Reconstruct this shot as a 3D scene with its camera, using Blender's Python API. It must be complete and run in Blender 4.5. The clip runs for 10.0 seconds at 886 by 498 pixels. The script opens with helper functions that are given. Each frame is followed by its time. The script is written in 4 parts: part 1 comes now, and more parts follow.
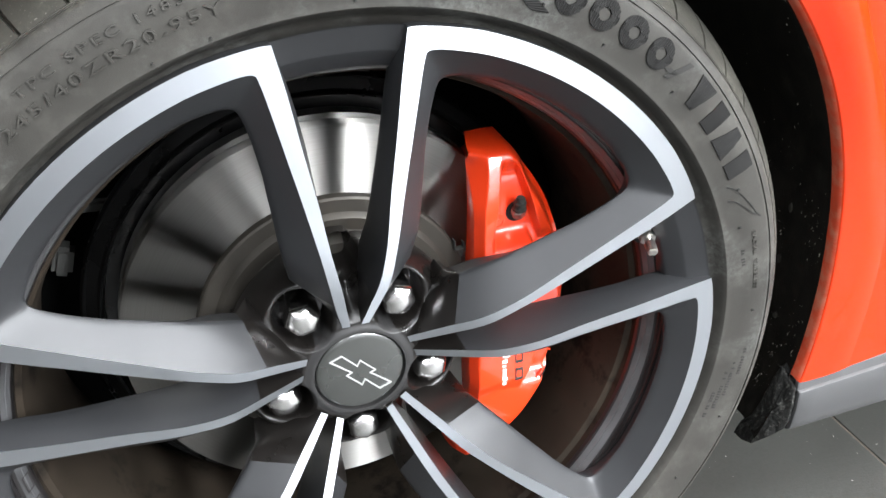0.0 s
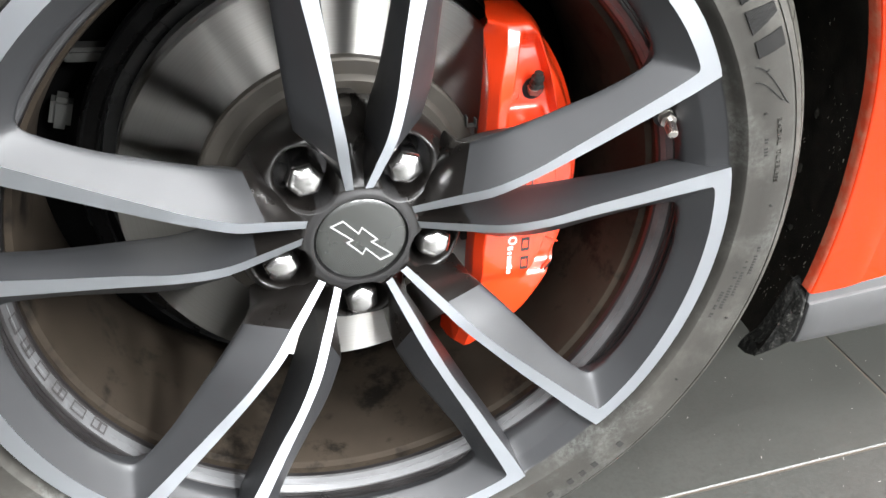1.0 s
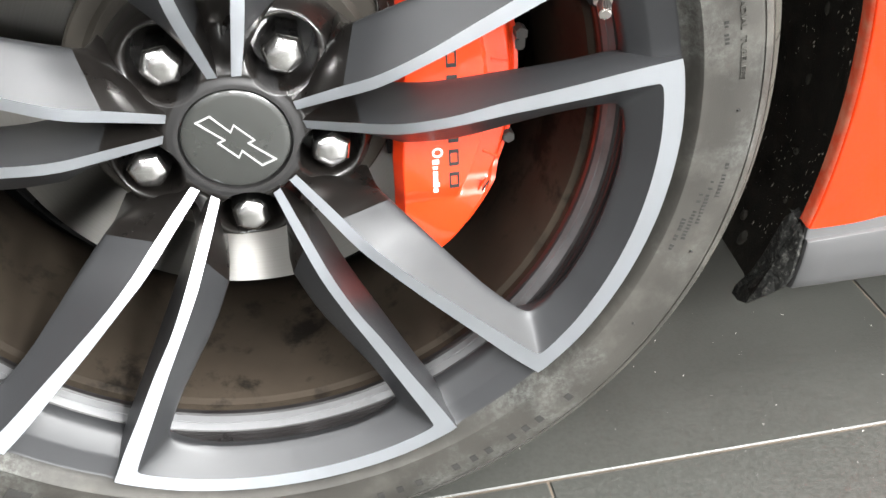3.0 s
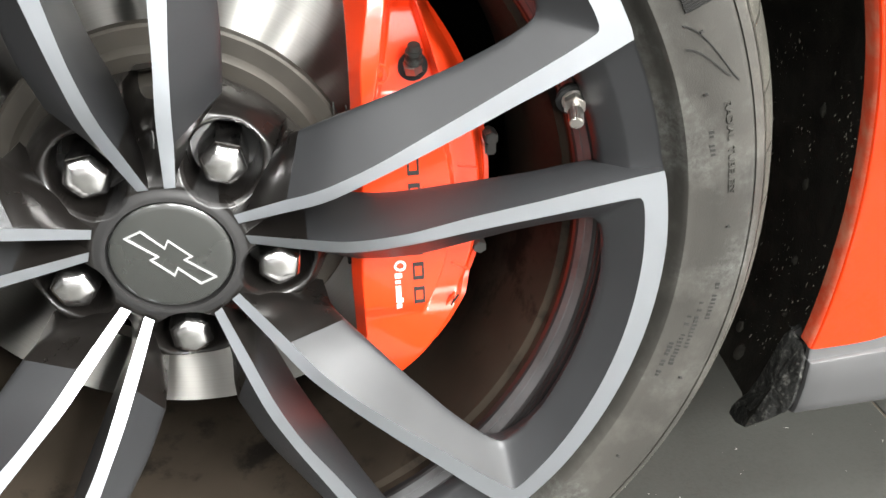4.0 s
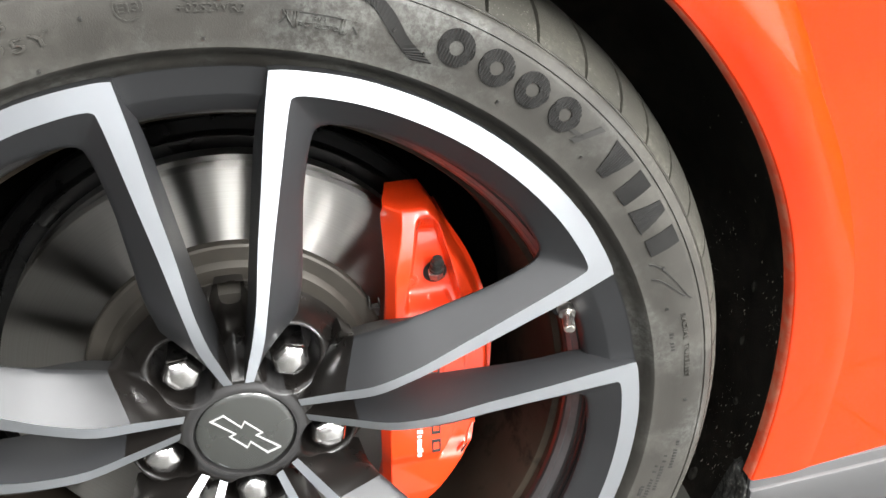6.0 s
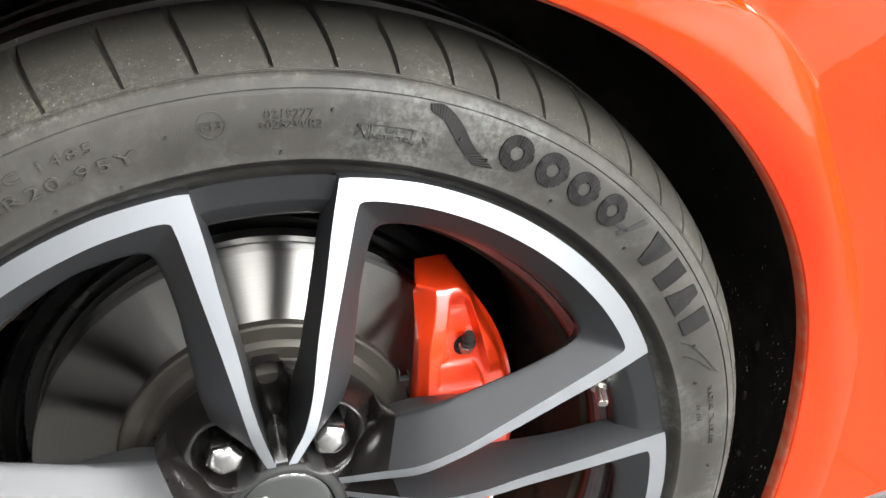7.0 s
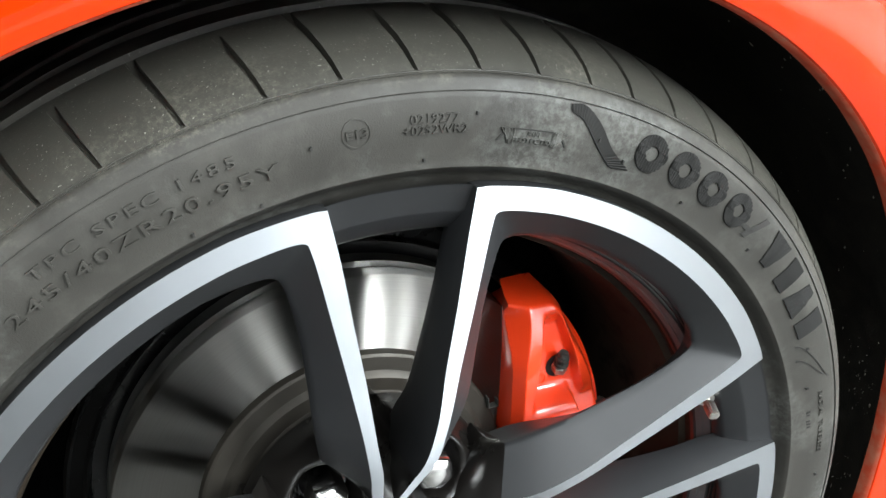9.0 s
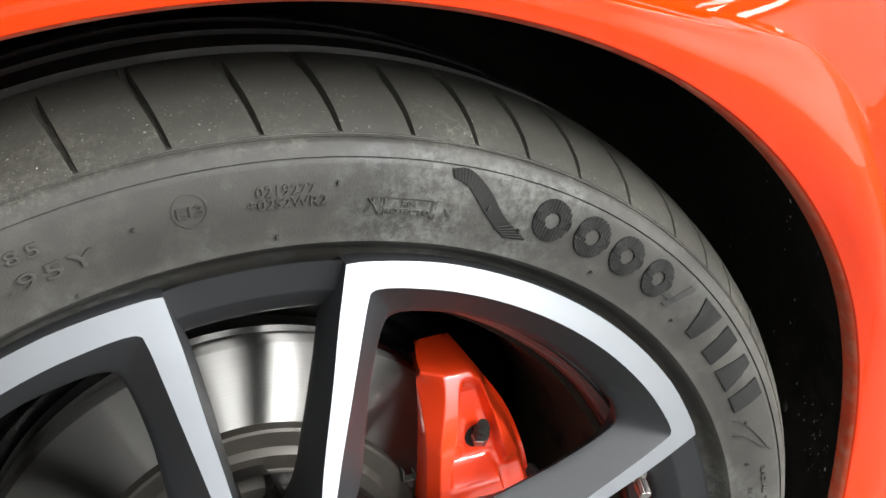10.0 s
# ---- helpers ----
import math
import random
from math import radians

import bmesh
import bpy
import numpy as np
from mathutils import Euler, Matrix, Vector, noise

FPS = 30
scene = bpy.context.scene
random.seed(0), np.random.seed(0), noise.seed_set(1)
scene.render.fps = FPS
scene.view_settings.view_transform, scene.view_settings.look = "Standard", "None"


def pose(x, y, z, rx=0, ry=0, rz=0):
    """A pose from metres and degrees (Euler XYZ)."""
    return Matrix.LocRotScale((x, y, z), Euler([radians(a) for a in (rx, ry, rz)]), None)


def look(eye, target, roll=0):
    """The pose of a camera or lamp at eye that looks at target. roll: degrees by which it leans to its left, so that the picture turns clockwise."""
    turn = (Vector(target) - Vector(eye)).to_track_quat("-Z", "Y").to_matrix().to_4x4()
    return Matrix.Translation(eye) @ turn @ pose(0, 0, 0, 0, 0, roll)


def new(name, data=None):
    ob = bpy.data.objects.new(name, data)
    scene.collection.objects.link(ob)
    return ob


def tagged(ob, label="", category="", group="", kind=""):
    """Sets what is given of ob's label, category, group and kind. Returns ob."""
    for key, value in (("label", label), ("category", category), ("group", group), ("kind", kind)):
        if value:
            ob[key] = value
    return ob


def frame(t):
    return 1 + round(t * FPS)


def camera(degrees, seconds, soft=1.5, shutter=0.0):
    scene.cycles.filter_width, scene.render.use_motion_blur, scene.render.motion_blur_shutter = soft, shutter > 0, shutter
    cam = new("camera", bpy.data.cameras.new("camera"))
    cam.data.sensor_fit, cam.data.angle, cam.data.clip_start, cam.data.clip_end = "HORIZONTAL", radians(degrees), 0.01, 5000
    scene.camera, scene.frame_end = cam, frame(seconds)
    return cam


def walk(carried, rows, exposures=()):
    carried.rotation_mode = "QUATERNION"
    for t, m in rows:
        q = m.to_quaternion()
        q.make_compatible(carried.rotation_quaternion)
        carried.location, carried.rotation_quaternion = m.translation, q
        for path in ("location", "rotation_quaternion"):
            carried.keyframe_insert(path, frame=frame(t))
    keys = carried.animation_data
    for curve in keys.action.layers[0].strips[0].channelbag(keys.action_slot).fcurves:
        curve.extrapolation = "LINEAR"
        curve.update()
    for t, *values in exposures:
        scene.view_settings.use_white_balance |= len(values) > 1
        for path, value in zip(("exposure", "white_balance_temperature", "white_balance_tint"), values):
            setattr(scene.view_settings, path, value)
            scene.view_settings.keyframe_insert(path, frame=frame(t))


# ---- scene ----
cam = camera(54.33, 10.0)
ROWS = [
    (0, (-0.0926, -0.4508, 0.7387), (0.4353, 1.1893, -0.2769), -2.37),
    (0.5, (-0.0939, -0.4550, 0.7073), (0.4219, 1.1592, -0.3549), 0.44),
    (1, (-0.0974, -0.4603, 0.6797), (0.3972, 1.1243, -0.4359), 0.99),
    (1.5, (-0.0887, -0.4627, 0.6554), (0.2639, 1.1342, -0.4960), -1.34),
    (2, (-0.0813, -0.4654, 0.6493), (0.2363, 1.1180, -0.5306), -1.67),
    (2.5, (-0.0125, -0.4631, 0.6346), (0.2835, 1.1135, -0.5597), -1.70),
    (2.7, (0.0142, -0.4545, 0.6161), (0.2918, 1.1232, -0.5814), -1.87),
    (3.8, (0.0813, -0.3784, 0.5856), (0.3443, 1.2840, -0.4948), -2.04),
    (4, (0.0808, -0.3768, 0.5888), (0.3601, 1.3068, -0.4540), -1.67),
    (4.5, (0.0647, -0.3791, 0.6059), (0.3803, 1.3177, -0.4047), -1.07),
    (5, (0.0442, -0.3968, 0.6277), (0.3935, 1.3139, -0.3478), -0.74),
    (5.5, (0.0338, -0.4278, 0.6867), (0.4229, 1.2898, -0.2610), -0.40),
    (6, (0.0214, -0.4317, 0.7284), (0.4414, 1.2816, -0.2139), -0.25),
    (6.2, (0.0016, -0.4244, 0.7397), (0.4509, 1.2843, -0.1974), 0.05),
    (7.3, (-0.0425, -0.4074, 0.7811), (0.5371, 1.2832, -0.1166), 0.82),
    (7.5, (-0.0445, -0.4113, 0.7812), (0.5466, 1.2884, -0.0915), 0.36),
    (8, (-0.0751, -0.4059, 0.7766), (0.5453, 1.2903, -0.0824), -0.38),
    (8.5, (-0.1197, -0.3815, 0.7543), (0.5291, 1.3105, -0.0920), -0.45),
    (9, (-0.1260, -0.3586, 0.7517), (0.5565, 1.3269, -0.0809), -0.42),
    (9.5, (-0.0930, -0.3474, 0.7545), (0.6093, 1.3353, -0.0672), -0.34),
    (10, (-0.0517, -0.3220, 0.7586), (0.6484, 1.3653, -0.0555), -0.56),
]
EXPOSURES = [(0.0, 0.23, 6430, 10), (1.0, 0.42, 6600, 10), (2.5, 0.54, 6700, 10), (4.0, 0.42, 6860, 9), (4.5, 0.44, 6850, 9), (5.5, 0.38, 6800, 10), (6.2, 0.33, 6800, 10), (7.5, 0.12, 6620, 9),
             (8.5, 0.0, 6390, 6), (9.0, -0.02, 6430, 5), (9.5, -0.04, 6590, 7), (10.0, -0.05, 6660, 9)]
walk(cam, [(t, look(eye, target, roll)) for t, eye, target, roll in ROWS], EXPOSURES)

# ---- world and light: a showroom with rows of long ceiling lamps ----
world = bpy.data.worlds.new("world")
scene.world = world
world.use_nodes = True
world.node_tree.nodes["Background"].inputs[0].default_value = (0.9, 0.95, 1.0, 1)
world.node_tree.nodes["Background"].inputs[1].default_value = 0.3


def ceiling_lamp(x, y, z, sx, sy, watts, rz=0.0):
    d = bpy.data.lights.new("ceiling_lamp", "AREA")
    d.shape, d.size, d.size_y, d.energy, d.color = "RECTANGLE", sx, sy, watts, (0.97, 1.0, 1.03)
    o = new("ceiling_lamp", d)
    o.matrix_basis = pose(x, y, z, 0, 0, rz)
    return o


CEIL = 3.3
# power of the near and of the far lamp in each row
for lx, near, far_ in ((-5.45, 27, 35), (-3.55, 43, 50), (-1.65, 72, 83), (0.25, 70, 215), (2.15, 180, 860), (4.05, 175, 670), (5.95, 105, 285)):
    ceiling_lamp(lx, -1.20, CEIL - 0.02, 0.75, 2.9, near)
    ceiling_lamp(lx, -4.60, CEIL - 0.02, 0.75, 3.4, far_)
ceiling_lamp(4.6, -1.1, CEIL - 0.06, 4.4, 0.8, 280)


# ---- materials ----
def nodes_of(name):
    m = bpy.data.materials.new(name)
    m.use_nodes = True
    return m, m.node_tree.nodes, m.node_tree.links, m.node_tree.nodes["Principled BSDF"]


def material(name, base, rough=0.5, metal=0.0, coat=0.0, coat_rough=0.05, vary=0.12, scale=30.0, grain=0.0, grain_scale=900.0,
             dirt=None, dirt_scale=9.0, dirt_low=0.55, dirt_high=0.75, rough_vary=0.08, spec=0.5, aniso=0.0, flakes=0.0):
    m, n, l, p = nodes_of(name)
    co = n.new("ShaderNodeTexCoord")
    tex = n.new("ShaderNodeTexNoise")
    tex.inputs["Scale"].default_value, tex.inputs["Detail"].default_value = scale, 6
    l.new(co.outputs["Object"], tex.inputs["Vector"])
    ramp = n.new("ShaderNodeMapRange")
    ramp.inputs[1].default_value, ramp.inputs[2].default_value = 0.3, 0.7
    ramp.inputs[3].default_value, ramp.inputs[4].default_value = 1 - vary, 1 + vary
    l.new(tex.outputs["Fac"], ramp.inputs[0])
    mul = n.new("ShaderNodeMix")
    mul.data_type, mul.blend_type = "RGBA", "MULTIPLY"
    mul.inputs[0].default_value = 1
    mul.inputs[6].default_value = (*base, 1)
    l.new(ramp.outputs[0], mul.inputs[7])
    col = mul.outputs[2]
    rmap = n.new("ShaderNodeMapRange")
    rmap.inputs[1].default_value, rmap.inputs[2].default_value = 0.3, 0.7
    rmap.inputs[3].default_value, rmap.inputs[4].default_value = max(0.02, rough - rough_vary), min(1, rough + rough_vary)
    l.new(tex.outputs["Fac"], rmap.inputs[0])
    l.new(rmap.outputs[0], p.inputs["Roughness"])
    if dirt:
        t2 = n.new("ShaderNodeTexNoise")
        t2.inputs["Scale"].default_value, t2.inputs["Detail"].default_value, t2.inputs["Roughness"].default_value = dirt_scale, 9, 0.68
        l.new(co.outputs["Object"], t2.inputs["Vector"])
        r2 = n.new("ShaderNodeMapRange")
        r2.inputs[1].default_value, r2.inputs[2].default_value = dirt_low, dirt_high
        r2.inputs[4].default_value = dirt[3]
        l.new(t2.outputs["Fac"], r2.inputs[0])
        mix = n.new("ShaderNodeMix")
        mix.data_type = "RGBA"
        l.new(r2.outputs[0], mix.inputs[0])
        l.new(col, mix.inputs[6])
        mix.inputs[7].default_value = (*dirt[:3], 1)
        col = mix.outputs[2]
    l.new(col, p.inputs["Base Color"])
    if grain:
        t3 = n.new("ShaderNodeTexNoise")
        t3.inputs["Scale"].default_value, t3.inputs["Detail"].default_value = grain_scale, 3
        l.new(co.outputs["Object"], t3.inputs["Vector"])
        bump = n.new("ShaderNodeBump")
        bump.inputs["Strength"].default_value, bump.inputs["Distance"].default_value = grain, 0.0006
        l.new(t3.outputs["Fac"], bump.inputs["Height"])
        l.new(bump.outputs[0], p.inputs["Normal"])
    p.inputs["Metallic"].default_value = metal
    p.inputs["Coat Weight"].default_value, p.inputs["Coat Roughness"].default_value = coat, coat_rough
    p.inputs["Specular IOR Level"].default_value = spec
    if aniso:
        # turned surface: reflections spread along the radius from the axle (object y)
        flat = n.new("ShaderNodeVectorMath")
        flat.operation = "MULTIPLY"
        flat.inputs[1].default_value = (1, 0, 1)
        l.new(co.outputs["Object"], flat.inputs[0])
        unit = n.new("ShaderNodeVectorMath")
        unit.operation = "NORMALIZE"
        l.new(flat.outputs[0], unit.inputs[0])
        spin = n.new("ShaderNodeVectorTransform")
        spin.vector_type, spin.convert_from, spin.convert_to = "VECTOR", "OBJECT", "WORLD"
        l.new(unit.outputs[0], spin.inputs[0])
        p.inputs["Anisotropic"].default_value = aniso
        l.new(spin.outputs[0], p.inputs["Tangent"])
    return m


MACHINED = material("machined_aluminium", (0.545, 0.573, 0.61), 0.43, 1.0, vary=0.015, scale=60, rough_vary=0.01, aniso=0.8)
GREY = material("satin_grey_wheel_paint", (0.0235, 0.0242, 0.0257), 0.43, 0.16, spec=0.42, coat=0.07, coat_rough=0.25, vary=0.05, scale=25, rough_vary=0.04, grain=0.12, grain_scale=2200)
# Glossier wheel paint; the shade round the hub is put into its dark colour.
SHADED_HUBPAINT = material("glossy_shade_dark_hub_paint", (0.0080, 0.0070, 0.0063), 0.30, 0.05, coat=0.32, coat_rough=0.16, vary=0.12, scale=40, rough_vary=0.04, spec=0.4)
HUBRING = material("satin_grey_hub_ring", (0.027, 0.0263, 0.0262), 0.40, 0.20, spec=0.35, coat=0.12, coat_rough=0.22, vary=0.06, scale=40, rough_vary=0.04)
BARREL = material("dusty_barrel_paint", (0.0225, 0.0174, 0.0127), 0.70, 0.0, vary=0.45, scale=9, dirt=(0.004, 0.0032, 0.0026, 0.9), dirt_scale=17,
                  dirt_low=0.525, dirt_high=0.62, grain=0.15, spec=0.10)
GLOSSBLACK = material("glossy_black_groove", (0.010, 0.009, 0.009), 0.34, 0.0, vary=0.2, spec=0.45)
RING = material("worn_grey_ledge", (0.112, 0.113, 0.116), 0.42, 0.5, vary=0.12, scale=40, dirt=(0.03, 0.026, 0.022, 0.5), dirt_scale=25, dirt_low=0.5, dirt_high=0.7)
CHROME = material("chrome", (0.66, 0.65, 0.64), 0.20, 1.0, vary=0.08, scale=160, rough_vary=0.06)
TRIM = material("bright_silver_trim", (0.55, 0.55, 0.545), 0.34, 0.5, vary=0.03)
CAP = material("gloss_charcoal_cap", (0.026, 0.0272, 0.0250), 0.28, 0.0, coat=1.0, coat_rough=0.12, vary=0.06)
RUBBER = material("dusty_tyre_rubber", (0.0268, 0.0252, 0.0217), 0.60, vary=0.28, scale=15, grain=0.22, grain_scale=1300,
                  dirt=(0.13, 0.125, 0.11, 0.30), dirt_scale=22, dirt_low=0.50, dirt_high=0.78, spec=0.32)


def add_tread_dust(m):
    """Dark glossier tread, with pale scratchy dust along the shoulder and fine flecks."""
    n, l, p = m.node_tree.nodes, m.node_tree.links, m.node_tree.nodes["Principled BSDF"]
    co = n.new("ShaderNodeTexCoord")

    def ramp(src, a, b, lo=0.0, hi=1.0):
        r = n.new("ShaderNodeMapRange")
        for k, v in zip((1, 2, 3, 4), (a, b, lo, hi)):
            r.inputs[k].default_value = v
        l.new(src, r.inputs[0])
        return r.outputs[0]

    def grain(sc, a, b, rough, detail=10):
        t = n.new("ShaderNodeTexNoise")
        t.inputs["Scale"].default_value, t.inputs["Detail"].default_value, t.inputs["Roughness"].default_value = sc, detail, rough
        l.new(co.outputs["Object"], t.inputs["Vector"])
        return ramp(t.outputs["Fac"], a, b)

    def mult(*f):
        out = f[0]
        for g in f[1:]:
            q = n.new("ShaderNodeMath")
            q.operation = "MULTIPLY"
            l.new(out, q.inputs[0])
            if isinstance(g, float):
                q.inputs[1].default_value = g
            else:
                l.new(g, q.inputs[1])
            out = q.outputs[0]
        return out

    def blend(fac, a, colour):
        x = n.new("ShaderNodeMix")
        x.data_type = "RGBA"
        l.new(fac, x.inputs[0])
        l.new(a, x.inputs[6])
        x.inputs[7].default_value = (*colour, 1)
        return x.outputs[2]
    flat, ln = n.new("ShaderNodeVectorMath"), n.new("ShaderNodeVectorMath")
    flat.operation, ln.operation = "MULTIPLY", "LENGTH"
    flat.inputs[1].default_value = (1, 0, 1)
    l.new(co.outputs["Object"], flat.inputs[0])
    l.new(flat.outputs[0], ln.inputs[0])
    r = ln.outputs["Value"]
    tread = ramp(r, 0.3192, 0.3235)
    col = blend(mult(tread, 0.75), p.inputs["Base Color"].links[0].from_socket, (0.040, 0.0388, 0.0325))
    shoulder = mult(ramp(r, 0.3130, 0.3200), ramp(r, 0.3420, 0.3260))
    col = blend(mult(shoulder, grain(14, 0.46, 0.64, 0.78), grain(300, 0.47, 0.60, 0.82), 0.95), col, (0.11, 0.105, 0.085))
    side = mult(ramp(r, 0.3195, 0.3150), grain(9, 0.49, 0.63, 0.65), grain(200, 0.42, 0.60, 0.78), 0.48)
    col = blend(side, col, (0.145, 0.150, 0.140))
    col = blend(mult(tread, grain(900, 0.70, 0.735, 0.4, 2), 0.75), col, (0.26, 0.26, 0.23))
    l.new(col, p.inputs["Base Color"])
    old = p.inputs["Roughness"].links[0].from_socket
    x = n.new("ShaderNodeMix")
    l.new(mult(tread, 0.8), x.inputs[0])
    l.new(old, x.inputs[2])
    x.inputs[3].default_value = 0.36
    l.new(x.outputs[0], p.inputs["Roughness"])


add_tread_dust(RUBBER)
LETTER = material("clean_black_rubber", (0.025, 0.0245, 0.023), 0.7, vary=0.2, scale=80, grain=0.2, spec=0.15)
HATCH = material("hatched_black_rubber", (0.014, 0.0137, 0.0130), 0.75, vary=0.2, scale=80, spec=0.15)

CALIPER = material("red_caliper_lacquer", (0.78, 0.046, 0.008), 0.34, 0.0, coat=1.0, coat_rough=0.06, vary=0.05, grain=0.16, grain_scale=380)
PAINT = material("orange_red_body_paint", (0.43, 0.022, 0.0012), 0.55, 0.0, coat=0.5, coat_rough=0.03, vary=0.03, scale=6, rough_vary=0.02, spec=0.0)
LIP = material("dusty_orange_lip", (0.50, 0.055, 0.020), 0.6, vary=0.15, scale=60, dirt=(0.42, 0.19, 0.12, 0.65), dirt_scale=70, dirt_low=0.42, dirt_high=0.68, spec=0.3)
DISC = material("brushed_brake_disc", (0.62, 0.61, 0.57), 0.20, 1.0, vary=0.02, scale=35, rough_vary=0.01)


def turned(m, colour, rough, stretch):
    """Bare metal turned on a lathe: its reflections are drawn out along the radius from the axle (object y)."""
    n, l = m.node_tree.nodes, m.node_tree.links
    co = n.new("ShaderNodeTexCoord")
    flat, unit, spin = n.new("ShaderNodeVectorMath"), n.new("ShaderNodeVectorMath"), n.new("ShaderNodeVectorTransform")
    flat.operation, unit.operation = "MULTIPLY", "NORMALIZE"
    flat.inputs[1].default_value = (1, 0, 1)
    spin.vector_type, spin.convert_from, spin.convert_to = "VECTOR", "OBJECT", "WORLD"
    l.new(co.outputs["Object"], flat.inputs[0])
    l.new(flat.outputs[0], unit.inputs[0])
    l.new(unit.outputs[0], spin.inputs[0])
    gloss = n.new("ShaderNodeBsdfAnisotropic")
    gloss.distribution = "GGX"
    gloss.inputs["Roughness"].default_value, gloss.inputs["Anisotropy"].default_value = rough, -stretch
    l.new(spin.outputs[0], gloss.inputs["Tangent"])
    # faint rings of wear
    ln = n.new("ShaderNodeVectorMath")
    ln.operation = "LENGTH"
    l.new(flat.outputs[0], ln.inputs[0])
    tex = n.new("ShaderNodeTexNoise")
    tex.noise_dimensions = "1D"
    tex.inputs["Scale"].default_value, tex.inputs["Detail"].default_value = 900, 4
    l.new(ln.outputs["Value"], tex.inputs["W"])
    rng = n.new("ShaderNodeMapRange")
    rng.inputs[1].default_value, rng.inputs[2].default_value, rng.inputs[3].default_value, rng.inputs[4].default_value = 0.3, 0.7, 0.96, 1.04
    l.new(tex.outputs["Fac"], rng.inputs[0])
    tint = n.new("ShaderNodeMix")
    tint.data_type, tint.blend_type = "RGBA", "MULTIPLY"
    tint.inputs[0].default_value = 1
    tint.inputs[6].default_value = (*colour, 1)
    l.new(rng.outputs[0], tint.inputs[7])
    l.new(tint.outputs[2], gloss.inputs["Color"])
    l.new(gloss.outputs[0], n["Material Output"].inputs["Surface"])


turned(DISC, (0.37, 0.362, 0.340), 0.40, 0.82)
HAT = material("dull_disc_hat", (0.045, 0.040, 0.033), 0.52, 0.5, vary=0.18, scale=30, dirt=(0.06, 0.045, 0.03, 0.5), dirt_scale=20)
BLACK = material("underbody_and_blackout", (0.0016, 0.0016, 0.0016), 0.85, vary=0.3, spec=0.03)
SHIELD = material("black_shield_paint", (0.0016, 0.0016, 0.0016), 0.30, vary=0.3, spec=0.35)
LINER = material("black_felt_liner", (0.016, 0.0146, 0.0120), 0.8, vary=0.5, scale=60, grain=0.9, grain_scale=500,
                 dirt=(0.034, 0.030, 0.023, 0.7), dirt_scale=26, dirt_low=0.52, dirt_high=0.74, spec=0.15)
FLAP = material("gritty_black_rubber_flap", (0.011, 0.011, 0.0102), 0.62, vary=0.6, scale=260, grain=1.0, grain_scale=420,
                dirt=(0.15, 0.148, 0.135, 0.55), dirt_scale=230, dirt_low=0.52, dirt_high=0.68, spec=0.3)
CAST = material("pale_cast_metal", (0.060, 0.060, 0.056), 0.5, 0.3, vary=0.2, scale=60)
MUD = material("dried_mud", (0.024, 0.022, 0.017), 0.9, vary=0.4, scale=160, grain=0.8, grain_scale=300)
CRUMB = material("white_crumbs", (0.55, 0.54, 0.50), 0.7, vary=0.3, scale=300)
GRIT = material("pale_grit", (0.24, 0.225, 0.195), 0.8, vary=0.5, scale=300)
SILVER = material("silver_sill_paint", (0.053, 0.053, 0.054), 0.50, 0.30, coat=0.12, vary=0.03, scale=12)
TILE = material("dark_grey_floor_tile", (0.035, 0.0356, 0.0318), 0.42, vary=0.16, scale=260, grain=0.3, grain_scale=400,
                dirt=(0.050, 0.051, 0.046, 0.30), dirt_scale=7, dirt_low=0.5, dirt_high=0.75)
GROUT = material("sandy_grout", (0.075, 0.060, 0.045), 0.9, vary=0.2, scale=60)
# Greys of the unseen walls differ by side, to bounce light or hold it back.
PALE = material("pale_bounce_wall", (0.74, 0.73, 0.71), 0.7, vary=0.03, scale=2)
FRONT = material("light_grey_bounce_wall", (0.40, 0.40, 0.41), 0.7, vary=0.05, scale=2)
DIM = material("dark_grey_dimming_wall", (0.11, 0.11, 0.115), 0.7, vary=0.05, scale=2)
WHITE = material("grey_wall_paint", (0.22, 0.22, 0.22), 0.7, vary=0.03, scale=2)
CEILING = material("grey_ceiling", (0.22, 0.22, 0.22), 0.8, vary=0.05, scale=2)
STEEL = material("zinc_steel", (0.55, 0.53, 0.50), 0.34, 1.0, vary=0.15, scale=120)
CAPRUBBER = material("dark_cap_rubber", (0.020, 0.020, 0.018), 0.5, vary=0.2, scale=200)
INK = material("dark_grey_print", (0.022, 0.020, 0.020), 0.5)
WPRINT = material("white_print", (0.80, 0.78, 0.74), 0.45)
# Near-black for the brake pad, and for shade painted where recesses would be.
SHADE_AND_PAD = material("recess_shade_and_pad_black", (0.006, 0.006, 0.006), 0.8)

HUB = Vector((0, 0, 0.342))


# ---- mesh helpers ----
def mesh_ob(name, verts, faces, mat, parent=None, label="", smooth=35, at=None):
    me = bpy.data.meshes.new(name)
    me.from_pydata([tuple(v) for v in verts], [], faces)
    bm = bmesh.new()
    bm.from_mesh(me)
    bmesh.ops.remove_doubles(bm, verts=bm.verts, dist=1e-6)
    bmesh.ops.recalc_face_normals(bm, faces=bm.faces)
    if sum(f.normal.y * f.calc_area() for f in bm.faces) > 1e-6:
        bmesh.ops.reverse_faces(bm, faces=bm.faces)
    bm.to_mesh(me)
    bm.free()
    me.polygons.foreach_set("use_smooth", [True] * len(me.polygons))
    me.set_sharp_from_angle(angle=radians(smooth))
    me.materials.append(mat)
    o = new(name, me)
    if parent:
        o.parent = parent
    if at:
        o.matrix_basis = at
    if label:
        o["label"] = label
    return o


